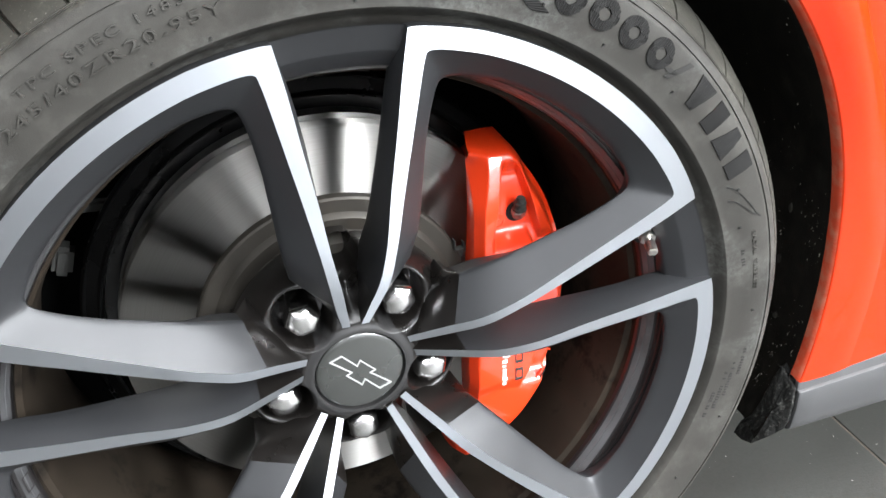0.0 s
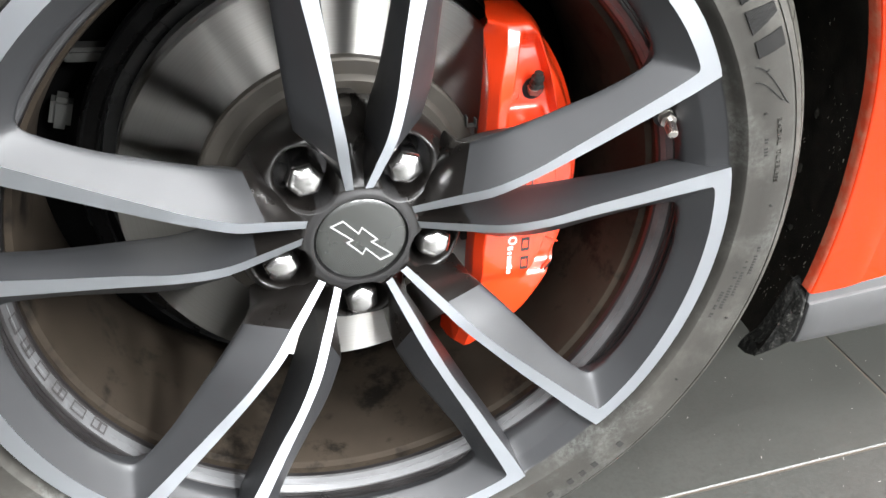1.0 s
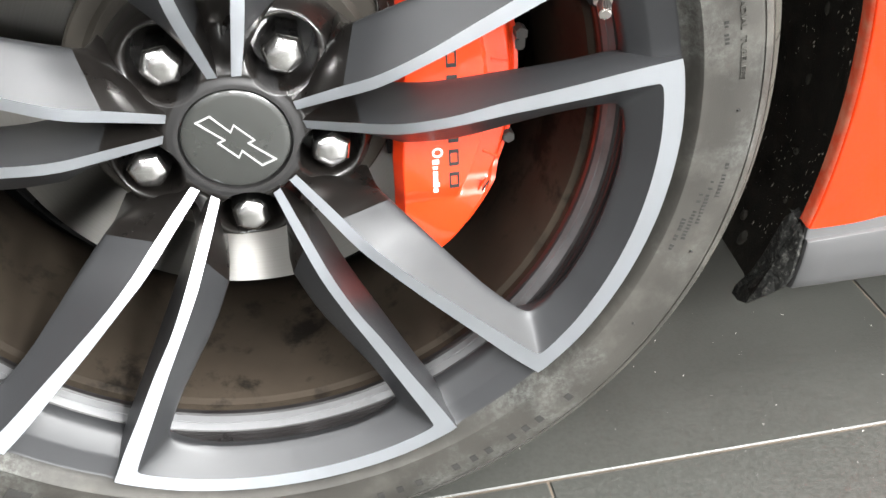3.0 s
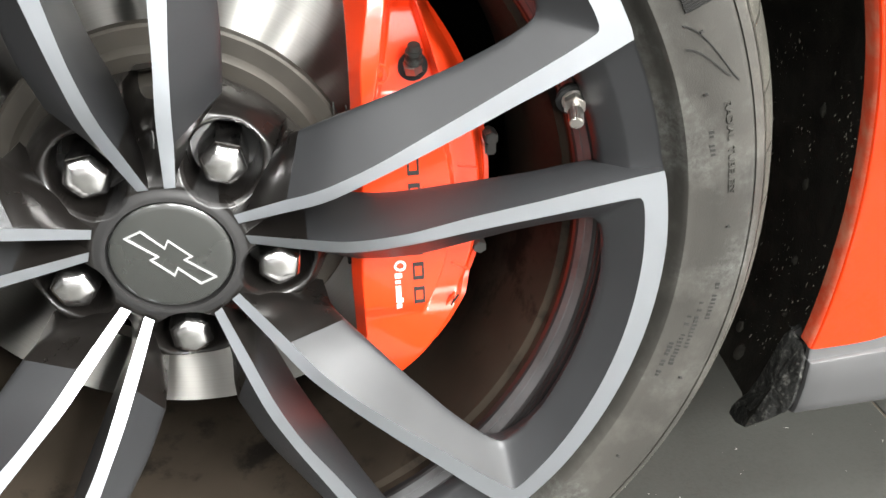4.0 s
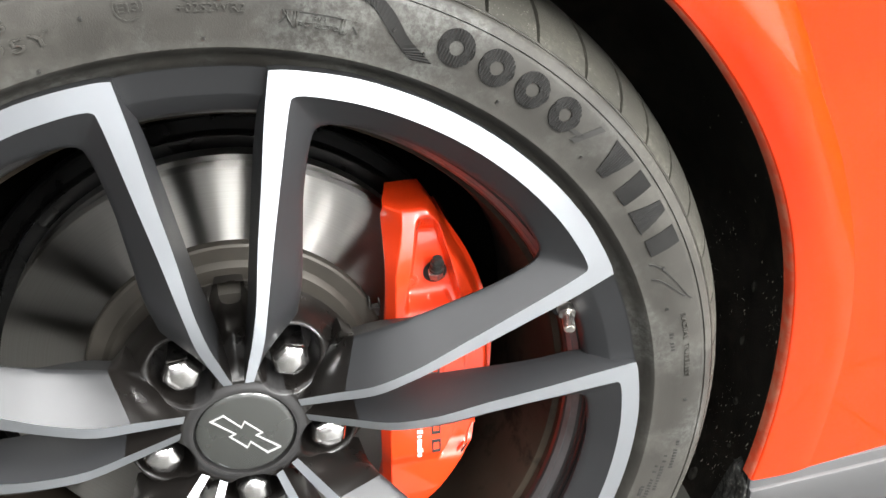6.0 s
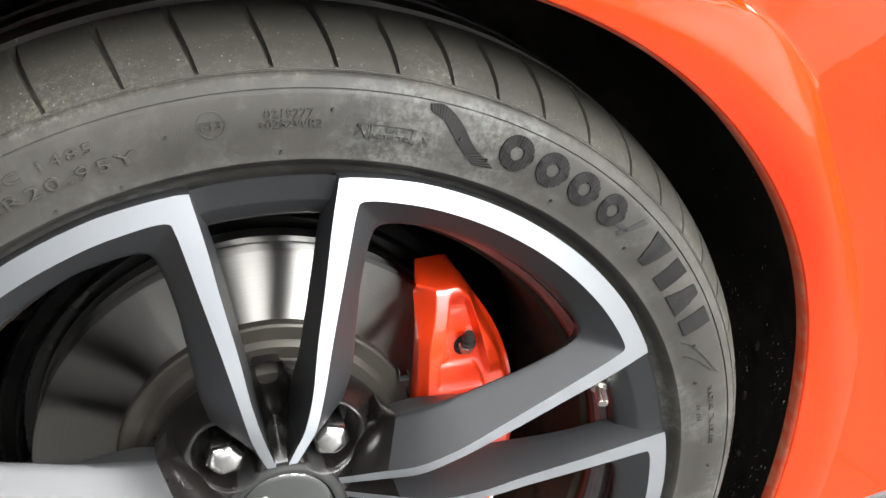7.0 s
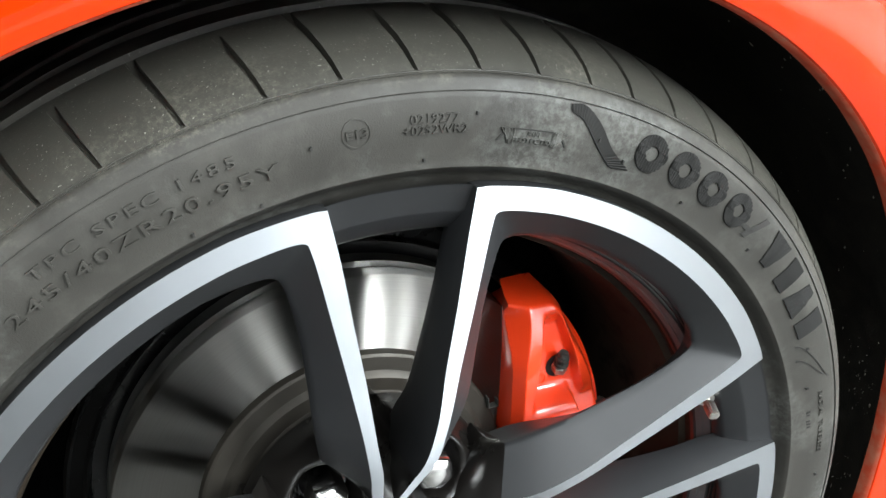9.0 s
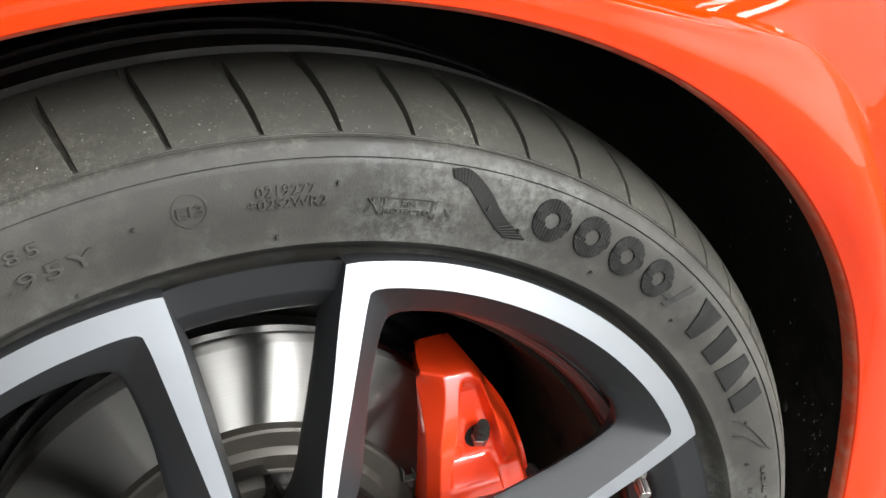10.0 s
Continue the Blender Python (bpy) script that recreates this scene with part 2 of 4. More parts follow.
def part(name, bm, mat, parent, label="", smooth=35, at=None):
    me = bpy.data.meshes.new(name)
    bmesh.ops.recalc_face_normals(bm, faces=bm.faces)
    bm.to_mesh(me)
    bm.free()
    me.polygons.foreach_set("use_smooth", [True] * len(me.polygons))
    me.set_sharp_from_angle(angle=radians(smooth))
    me.materials.append(mat)
    o = new(name, me)
    if parent:
        o.parent = parent
    if at:
        o.matrix_basis = at
    if label:
        o["label"] = label
    return o


def grid_faces(rows, cols, wrap=False, wrap_rows=False):
    f = []
    for i in range(rows if wrap_rows else rows - 1):
        for j in range(cols if wrap else cols - 1):
            a, b = i * cols + j, i * cols + (j + 1) % cols
            c, d = ((i + 1) % rows) * cols + (j + 1) % cols, ((i + 1) % rows) * cols + j
            f.append((a, b, c, d))
    return f


def lathe(name, prof, mat, parent, n=128, label="", smooth=35, centre=(0, 0)):
    """A turned shape round the wheel's axle (y) from a profile of (radius, y)."""
    vs = [(centre[0] + r * math.cos(2 * math.pi * j / n), y, centre[1] + r * math.sin(2 * math.pi * j / n)) for r, y in prof for j in range(n)]
    return mesh_ob(name, vs, grid_faces(len(prof), n, wrap=True), mat, parent, label, smooth)


def curve_at(xs, ys, x):
    return float(np.interp(x, xs, ys))


def smooth_at(xs, ys, x):
    """A smooth curve through a few stations."""
    xs, ys = np.asarray(xs), np.asarray(ys)
    m = np.gradient(ys, xs)
    i = int(np.clip(np.searchsorted(xs, x) - 1, 0, len(xs) - 2))
    h = xs[i + 1] - xs[i]
    s = min(1.0, max(0.0, (x - xs[i]) / h))
    return float((2 * s**3 - 3 * s * s + 1) * ys[i] + (s**3 - 2 * s * s + s) * h * m[i] + (3 * s * s - 2 * s**3) * ys[i + 1] + (s**3 - s * s) * h * m[i + 1])


def step(a, b, x):
    s = min(1.0, max(0.0, (x - a) / (b - a)))
    return s * s * (3 - 2 * s)


def bevelled_box(sx, sy, sz, w=0.001, seg=1):
    bm = bmesh.new()
    bmesh.ops.create_cube(bm, size=1.0)
    bmesh.ops.scale(bm, vec=(sx, sy, sz), verts=bm.verts)
    bmesh.ops.bevel(bm, geom=list(bm.edges), offset=w, segments=seg, affect="EDGES")
    return bm


def rod(r0, r1, length, n=20, bevel=0.0):
    """A rod along +z from the origin."""
    bm = bmesh.new()
    bmesh.ops.create_cone(bm, cap_ends=True, segments=n, radius1=r0, radius2=r1, depth=length)
    bmesh.ops.translate(bm, vec=(0, 0, length / 2), verts=bm.verts)
    if bevel:
        es = [e for e in bm.edges if abs(e.verts[0].co.z - e.verts[1].co.z) < 1e-6]
        bmesh.ops.bevel(bm, geom=es, offset=bevel, segments=2, affect="EDGES")
    return bm


def polar(r, deg, y=0.0):
    return Vector((r * math.cos(radians(deg)), y, r * math.sin(radians(deg))))


# axle frame: local z of a lathed piece points out of the wheel (towards -y)
OUT = Matrix.Rotation(radians(90), 4, "X")


# ---- the wheel ----
car = tagged(new("car"), "orange-red sports car with a ten-spoke grey alloy wheel", "car")
car.location = (HUB.x, HUB.y, 0)
WHEEL_AT = Matrix.Translation((0, 0, HUB.z))
BARREL_PROFILE = ((0.2286, 0.0434), (0.2284, 0.0490), (0.2245, 0.0520), (0.2225, 0.0600),
                  (0.2190, 0.0900), (0.2180, 0.1500), (0.2230, 0.1900), (0.2330, 0.2150), (0.2400, 0.2250))
wheel = lathe("wheel", BARREL_PROFILE, BARREL, car, 160, "grey alloy wheel, dark dusty barrel inside its rim")
wheel.matrix_basis = WHEEL_AT

SV = (0.042, 0.070, 0.095, 0.120, 0.160, 0.200, 0.235, 0.263)
SG = (0.0040, 0.0086, 0.0128, 0.0171, 0.0221, 0.0280, 0.0328, 0.0377)
SL = (0.0098, 0.0157, 0.0201, 0.0240, 0.0308, 0.0382, 0.0448, 0.0508)
SY = (0.0450, 0.0270, 0.0118, 0.0056, 0.0032, 0.0012, 0.0, 0.0)
WV = (0.0946, 0.120, 0.160, 0.200, 0.2255)
WU = (0.0430, 0.0468, 0.0502, 0.0540, 0.0600)
WY = (0.0395, 0.0300, 0.0240, 0.0190, 0.0162)
QV = (0.042, 0.060, 0.090, 0.120, 0.160, 0.200, 0.235, 0.262)
QU = (0.0030, 0.0065, 0.0115, 0.0142, 0.0190, 0.0240, 0.0300, 0.0372)
QY = (0.0560, 0.0640, 0.0640, 0.0440, 0.0310, 0.0210, 0.0175, 0.0085)


def spoke_sections():
    """Closed cross sections (outer edge, inner edge, wall foot, back, back, gap foot) from the hub to the middle of the rim arc."""
    out = []
    vs = [0.042, 0.050, 0.058, 0.066, 0.0725, 0.0745, 0.0755, 0.0775] + list(np.linspace(0.085, 0.236, 20))
    for v in vs:
        g = (smooth_at(SV, SG, v), v, smooth_at(SV, SY, v))
        li = (smooth_at(SV, SL, v), v, smooth_at(SV, SY, v))
        q = (smooth_at(QV, QU, v), v, smooth_at(QV, QY, v))
        if v < 0.075:
            w = tuple(smooth_at((0.042, 0.050, 0.058, 0.066, 0.0725), q, v) for q in ((0.0115, 0.0140, 0.0240, 0.0330, 0.0395), (0.0440, 0.0560, 0.0690, 0.0800, 0.0880), (0.0620, 0.0600, 0.0580, 0.0530, 0.0470)))
            wb = (w[0] - 0.003, w[1] - 0.002, 0.080)
        else:
            wv = 0.0946 + (v - 0.0755) * (0.2150 - 0.0946) / (0.236 - 0.0755)
            w = (smooth_at(WV, WU, wv), wv, smooth_at(WV, WY, wv))
            wb = (w[0] - 0.014, wv - 0.002, w[2] + 0.014 + 0.018 * (1 - step(0.09, 0.16, v)))
        qb = (q[0] + 0.002, v, max(q[2] + 0.010, wb[2] - 0.004))
        out.append((g, li, w, wb, qb, q))
    # the corner where the spoke meets the rim arc
    k = 10
    for i in range(1, k + 1):
        s = i / k
        v = 0.236 + s * (0.262 - 0.236)
        g = (smooth_at(SV, SG, v), v, smooth_at(SV, SY, v))
        s2 = s
        lv = 0.236 + s2 * 0.0125
        li = (smooth_at(SV, SL, lv) + 0.0006 * s2 * s2, lv, smooth_at(SV, SY, lv))
        wv = 0.2150 + s2 * (0.2255 - 0.2150)
        w = (smooth_at(WV, WU, wv) + 0.0016 * s2, wv, smooth_at(WV, WY, wv))
        wb = (w[0] - 0.014 + 0.010 * s2, wv + 0.004 * s2, w[2] + 0.014)
        q = (smooth_at(QV, QU, v), v, smooth_at(QV, QY, v))
        out.append((g, li, w, wb, (q[0] + 0.002, v - 0.004, 0.026), q))
    # along the arc
    n = 14
    for i in range(1, n + 1):
        s = (i / n) ** 1.25

        def arc(a0, r0, r1, y):
            a = radians(a0 + (36 - a0) * s)
            r = r0 + (r1 - r0) * min(1.0, s * 3)
            return (r * math.sin(a), r * math.cos(a), y)
        out.append((arc(8.42, 0.2654, 0.2673, 0.0), arc(11.3, 0.2536, 0.2545, 0.0), arc(15.2, 0.2345, 0.2374, 0.0165),
                    arc(15.0, 0.2385, 0.2425, 0.0255), arc(8.7, 0.2600, 0.2600, 0.027), arc(8.2, 0.2656, 0.2675, 0.0085)))
    return out


def relax(rows, col, first, last, times):
    for _ in range(times):
        old = [Vector(r[col]) for r in rows]
        for i in range(first, last):
            rows[i][col] = old[i].lerp((old[i - 1] + old[i + 1]) / 2, 0.8)


def soften(sections):
    """Round the inner corner of each loop, and the edge at the foot of the sloping wall."""
    rows = [[Vector(p_) for p_ in sec] for sec in sections]
    relax(rows, 2, 22, 44, 9)
    relax(rows, 3, 22, 44, 9)
    relax(rows, 1, 30, 42, 2)
    out = []
    for g, li, w, wb, qb, q in rows:
        up, down = (li - w), (wb - w)
        lu, ld = up.length, down.length
        up, down = up / lu, down / ld
        ru, rd = min(0.0030, lu * 0.3), min(0.0030, ld * 0.3)
        a, b = w + up * ru, w + down * rd
        mid = (a + b) / 4 + w / 2
        out.append((g, li, li.lerp(a, 0.06), w + up * min(0.007, lu * 0.6), a, mid, b, w + down * min(0.007, ld * 0.6), wb, qb, q))
    return out


SECT = soften(spoke_sections())


ROOT = 6  # sections that belong to the glossy root beside the hub


def spoke_mesh(mirror, kind):
    """kind: the machined face, the painted spoke, or its root at the hub."""
    rows = SECT if kind == "face" else SECT[:ROOT + 1] if kind == "root" else SECT[ROOT:]
    pts, faces = [], []
    for sec in rows:
        for u, v, y in (sec[:2] if kind == "face" else sec):
            pts.append((mirror * -u, y, v))
    c = 2 if kind == "face" else 11
    for i in range(len(rows) - 1):
        for j in range(1 if kind == "face" else c):
            if kind != "face" and j == 0:
                continue
            a, b = i * c + j, i * c + (j + 1) % c
            faces.append((a, b, b + c, a + c))
    return pts, faces


# roots take the hub's darkened paint, so their shade is in the colour
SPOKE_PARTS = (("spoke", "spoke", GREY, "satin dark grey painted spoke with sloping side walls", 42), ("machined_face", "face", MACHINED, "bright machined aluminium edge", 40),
               ("spoke_root", "root", SHADED_HUBPAINT, "glossy dark root of a spoke", 50))
spoke_data = {}
for k in range(5):
    for side in (1, -1):
        for name, kind, mat, label, sharp in SPOKE_PARTS:
            if (side, kind) not in spoke_data:
                o = mesh_ob(name, *spoke_mesh(side, kind), mat, wheel, label, sharp)
                spoke_data[side, kind] = o.data
            else:
                o = new(name, spoke_data[side, kind])
                o.parent = wheel
                o["label"] = label
            o.matrix_basis = Matrix.Rotation(radians(-72 * k), 4, "Y")


# the recessed land between the two spokes of a pair, with a rounded inner edge
def land_mesh():
    prof = ((0.2655, 0.0045), (0.2640, 0.0058), (0.2505, 0.0085), (0.2485, 0.0100), (0.2390, 0.0175), (0.2365, 0.0205), (0.2362, 0.030))
    vs = []
    n = 16
    for r, y in prof:
        for j in range(n):
            a = radians(-9.0 + 18.0 * j / (n - 1))
            edge = max(0.0, abs(j - (n - 1) / 2) / ((n - 1) / 2) - 0.7) / 0.3
            vs.append((r * math.sin(a), y - 0.003 * edge**2, r * math.cos(a)))
    return vs, grid_faces(len(prof), n)


land = mesh_ob("rim_land", *land_mesh(), GREY, wheel, "satin grey land between two spoke tips", 62)
for k in range(1, 5):
    o = new("rim_land", land.data)
    o.parent = wheel
    o.matrix_basis = Matrix.Rotation(radians(-72 * k), 4, "Y")

lathe("rim_flange", ((0.2600, 0.026), (0.2690, 0.022), (0.2702, 0.017), (0.2697, 0.0130), (0.2679, 0.0115), (0.2660, 0.0125), (0.2600, 0.016)), GREY, wheel, 160,
      "thin grey rim flange")
# added black sheet: keeps light and bodywork from showing through behind the rim
lathe("blackout_sheet", ((0.004, 0.2300), (0.2300, 0.2290), (0.2407, 0.2253)), BLACK, wheel, 64, "added black sheet that blocks light behind the rim")
lathe("rim_groove", ((0.2470, 0.0180), (0.2450, 0.0215), (0.2424, 0.0225), (0.2420, 0.0250), (0.2398, 0.0255), (0.2394, 0.0272), (0.2378, 0.0275), (0.2374, 0.0288), (0.2362, 0.0291), (0.2350, 0.0300)), GLOSSBLACK, wheel, 160,
      "glossy black stepped groove", 20)
lathe("ledge", ((0.2352, 0.0297), (0.2344, 0.0310), (0.2326, 0.0342), (0.2329, 0.0346), (0.2322, 0.0350), (0.2302, 0.0391)), RING, wheel, 160, "worn grey inner ledge", 20)
lathe("ledge_edge", ((0.2303, 0.0390), (0.2292, 0.0406), (0.2285, 0.0436)), GLOSSBLACK, wheel, 160, "glossy black ledge edge", 20)


for k in range(6):
    a0 = -177.6 + 5.28 * k
    vs = []
    for inset in (0.0, 0.0013):
        for da, f in ((0, 0.06), (1, 0.06), (1, 0.94), (0, 0.94)):
            a = a0 + (math.degrees(inset / 0.232) if da == 0 else 3.4 - math.degrees(inset / 0.232))
            ff = f + (inset / 0.0089 if f < 0.5 else -inset / 0.0089)
            r_, y_ = 0.2344 + (0.2303 - 0.2344) * ff - 0.0006, 0.0310 + (0.0389 - 0.0310) * ff - 0.0003
            vs.append(polar(r_, a, y_))
    faces = [(q, (q + 1) % 4, 4 + (q + 1) % 4, 4 + q) for q in range(4)]
    if k % 2:
        for da, f in ((0.45, 0.2), (0.62, 0.2), (0.62, 0.8), (0.45, 0.8)):
            vs.append(polar(0.2344 + (0.2303 - 0.2344) * f - 0.0006, a0 + 3.4 * da, 0.0310 + (0.0389 - 0.0310) * f - 0.0003))
        faces.append((8, 9, 10, 11))
    mesh_ob("ledge_mark", vs, faces, INK, wheel, "outlined block on the ledge")


# hub with five lug bores and the gaps that run up to it
def hub_surface(r, deg):
    y = 0.0452 + 0.0016 * step(0.036, 0.0415, r) + 0.46 * max(0.0, r - 0.0430)
    d_pair = abs((deg - 90 + 36) % 72 - 36)
    gap = 1 - step(0.0, 11.0, d_pair * min(1.3, r / 0.055))
    y += gap * 0.014 * step(0.042, 0.060, r)
    y += 0.012 * step(0.080, 0.090, r)
    y += (1 - step(3.5, 9.0, d_pair)) * 0.046 * step(0.064, 0.078, r)
    for k in range(5):
        c = polar(0.0597, 54 + 72 * k)
        p_ = polar(r, deg)
        d = math.hypot(p_.x - c.x, p_.z - c.z)
        y += (0.0022 * (1 - step(0.0208, 0.0226, d))) + 0.030 * (1 - step(0.0192, 0.0208, d))
        y -= 0.0009 * step(0.0222, 0.0240, d) * (1 - step(0.0255, 0.0290, d)) * step(0.060, 0.068, r)
    if r < 0.0342:
        y += 0.006
    return y


NA = 720


def hub_part(name, radii, mat, label):
    vs = [polar(r, 360 * j / NA, hub_surface(r, 360 * j / NA) if r < 0.0893 else 0.098) for r in radii for j in range(NA)]
    mesh_ob(name, vs, grid_faces(len(radii), NA, wrap=True), mat, wheel, label, 50)


hub_part("hub_ring", [0.0300, 0.0320, 0.0340, 0.0344] + list(np.linspace(0.0352, 0.0412, 12)), HUBRING, "satin grey ring round the centre cap")
hub_part("hub", list(np.linspace(0.0412, 0.086, 80)) + [0.089, 0.0895], SHADED_HUBPAINT, "glossy wheel hub with five deep lug bores, shade put into its paint")

cap = lathe("centre_cap", ((0.0001, 0.0448), (0.0150, 0.0449), (0.0290, 0.0456), (0.0318, 0.0461), (0.0328, 0.0470), (0.0331, 0.0520)), CAP, wheel, 96,
            "glossy charcoal centre cap with silver outline emblem")


def emblem():
    """A slanted silver bar with a raised block in its middle, drawn as an outline."""
    half = ((-0.02235, 0.0152), (-0.0128, 0.0188), (-0.0024, 0.0073), (0.0001, 0.0118), (0.0115, -0.0004), (0.0076, -0.0020))
    out = [Vector((x, 0, z)) for x, z in list(half) + [(-p_, -q_) for p_, q_ in half]]
    n, w = len(out), 0.00080
    ins = []
    for i in range(n):
        a, b, c = out[i - 1], out[i], out[(i + 1) % n]
        d1, d2 = (b - a).normalized(), (c - b).normalized()
        n1, n2 = Vector((d1.z, 0, -d1.x)), Vector((d2.z, 0, -d2.x))
        m = (n1 + n2) / max(0.35, 1 + n1.dot(n2))
        ins.append(b + m * w)
    vs, fs = [], []
    for lay, y in ((out, 0.0), (ins, 0.0), (ins, 0.0012), (out, 0.0012)):
        vs += [Vector((p_.x, y, p_.z)) for p_ in lay]
    for i in range(n):
        j = (i + 1) % n
        for q in range(4):
            fs.append((q * n + i, q * n + j, ((q + 1) % 4) * n + j, ((q + 1) % 4) * n + i))
    return vs, fs


mesh_ob("emblem", *emblem(), TRIM, wheel, "silver outlined emblem", 20, pose(0, 0.0440, 0))


def lug_nut():
    """A hexagonal nut, along +z, whose flats run up into a faceted dome."""
    bm = bmesh.new()
    n = 48
    prof = [(1.0, 0.0), (1.0, 0.0284)] + [(math.cos(radians(f)) ** 0.75, 0.0284 + 0.0072 * math.sin(radians(f))) for f in (14, 28, 42, 56, 68, 78, 86)]
    rows = []
    for k, z in prof:
        ring = []
        for j in range(n):
            a = 360.0 * j / n
            flat = 0.0118 / math.cos(radians((a + 30) % 60 - 30))
            rr = min(flat, 0.01335)
            soft = max(0.0, (z - 0.0284) / 0.0072)
            rr = rr * (1 - 0.55 * soft) + 0.0125 * 0.55 * soft
            ring.append(bm.verts.new((rr * k * math.cos(radians(a)), rr * k * math.sin(radians(a)), z)))
        rows.append(ring)
    for r0, r1 in zip(rows, rows[1:]):
        for j in range(n):
            bm.faces.new((r0[j], r0[(j + 1) % n], r1[(j + 1) % n], r1[j]))
    bm.faces.new(rows[-1])
    return bm


nut_me = None
for k in range(5):
    if nut_me is None:
        o = part("lug_nut", lug_nut(), CHROME, wheel, "chrome domed hexagonal lug nut", 25)
        nut_me = o.data
    else:
        o = new("lug_nut", nut_me)
        o.parent = wheel
        o["label"] = "chrome domed hexagonal lug nut"
    o.matrix_basis = Matrix.Translation(polar(0.0597, 54 + 72 * k, 0.0850)) @ OUT @ pose(0, 0, 0, 0, 0, (11, 40, 23, 5, 52)[k])

valve = part("valve_stem", rod(0.0030, 0.0030, 0.022, 20, 0.0004), STEEL, wheel, "steel tyre valve stem with collar nut and cap")
valve.matrix_basis = Matrix.Translation(polar(0.2345, 19.6, 0.034)) @ look((0, 0, 0), (0.10, 0.42, 0.12)).to_3x3().to_4x4()
# a solid black disc paints the shade inside the valve hole
part("valve_hole_shade", rod(0.0090, 0.0100, 0.005, 28, 0.0008), SHADE_AND_PAD, wheel, "black disc for the shade in the valve hole", at=valve.matrix_basis @ pose(0, 0, 0.0015))
part("collar_nut", rod(0.0062, 0.0062, 0.005, 6, 0.0005), STEEL, wheel, at=valve.matrix_basis @ pose(0, 0, 0.007))
part("collar_washer", rod(0.0068, 0.0066, 0.0015, 24, 0.0004), STEEL, wheel, at=valve.matrix_basis @ pose(0, 0, 0.0058))
cap_bm = rod(0.0042, 0.0038, 0.0105, 32, 0.0006)
for v in cap_bm.verts:
    if round(math.degrees(math.atan2(v.co.y, v.co.x)) / 11.25) % 2 and v.co.xy.length > 0.001:
        v.co.xy *= 0.87
part("valve_cap", cap_bm, STEEL, wheel, "ribbed grey valve cap", at=valve.matrix_basis @ pose(0, 0, 0.0150))


# ---- the tyre, with its shoulder slits cut into the tread ----
TYRE = ((0.2560, 0.0200), (0.2640, 0.0110), (0.2680, 0.0085), (0.2705, 0.0066), (0.2722, 0.0040), (0.2742, 0.0004), (0.2755, -0.0016), (0.2765, -0.0026), (0.2778, -0.0026), (0.2815, -0.0026), (0.2910, -0.0046),
        (0.3010, -0.0050), (0.3100, -0.0038), (0.3125, -0.0032), (0.3128, -0.0028), (0.3131, -0.0028), (0.3134, -0.0036), (0.3180, -0.0012), (0.3198, 0.0002), (0.3201, 0.0013), (0.3203, 0.0013), (0.3205, 0.0008), (0.3209, 0.0012), (0.3211, 0.0023), (0.3214, 0.0024),
        (0.3217, 0.0022), (0.3255, 0.0062), (0.3290, 0.0105), (0.3345, 0.0200), (0.3392, 0.0320), (0.3425, 0.0450), (0.3440, 0.0540), (0.3380, 0.0560), (0.3380, 0.0640),
        (0.3450, 0.0660), (0.3460, 0.0900), (0.3400, 0.0920), (0.3400, 0.1020), (0.3462, 0.1040), (0.3462, 0.1280), (0.3400, 0.1300), (0.3400, 0.1400), (0.3460, 0.1420), (0.3440, 0.1760), (0.3380, 0.2000),
        (0.3200, 0.2320), (0.3000, 0.2400), (0.2700, 0.2360), (0.2560, 0.2200))
# the slits stand in an uneven rhythm, as on tyres that are to run quietly
SLITS = [55.8, 61.8, 67.2, 72.0, 77.4, 83.0, 88.6, 94.8, 100.8, 107.2, 113.8]
while SLITS[-1] < 55.8 + 360 - 8.5:
    SLITS.append(SLITS[-1] + (6.6, 6.3, 5.6, 5.4, 5.0, 5.6, 6.2)[len(SLITS) % 7])
PITCH = len(SLITS)


def tyre_mesh():
    vs = []
    cols = []
    for i, a in enumerate(SLITS):
        w = 0.185
        cols += [(a, -w, 0, i), (a, -w * 0.65, 1, i), (a, w * 0.65, 1, i), (a, w, 0, i)]
        for q in (0.2, 0.4, 0.6, 0.8):
            cols.append((a + ((SLITS[i + 1] if i + 1 < PITCH else SLITS[0] + 360) - a) * q, 0.0, 0, i))
    for r, y in TYRE:
        run = max(0.0, y - 0.0018)
        for a, off, cut, i in cols:
            rr, yy = r, y
            near = min(run, 0.048)
            skew = 42.0 * near - 220.0 * near * near
            a += off * (1.0 + 28.0 * near)
            if r > 0.3200 and cut and 0.0045 < y < (0.050 if i % 2 else 0.044):
                rr, yy = r - 0.0034, y + 0.0022
            aa = a + (skew if r > 0.3205 and y > 0.0 else 0.0)
            vs.append(polar(rr, aa, yy))
    return vs, grid_faces(len(TYRE), len(cols), wrap=True)


tyre = mesh_ob("tyre", *tyre_mesh(), RUBBER, wheel, "dusty black low-profile tyre with shoulder slits", 40)


def side_y(r):
    rr = [p_[0] for p_ in TYRE[:22]]
    yy = [p_[1] for p_ in TYRE[:22]]
    return float(np.interp(r, rr, yy))


def text_mesh(word, size, space=1.0):
    c = bpy.data.curves.new("text", "FONT")
    c.body, c.size, c.align_x, c.space_character = word, size, "CENTER", space
    c.resolution_u = 3
    o = bpy.data.objects.new("text", c)
    scene.collection.objects.link(o)
    me = bpy.data.meshes.new_from_object(o.evaluated_get(bpy.context.evaluated_depsgraph_get()))
    bpy.data.objects.remove(o)
    bpy.data.curves.remove(c)
    return me


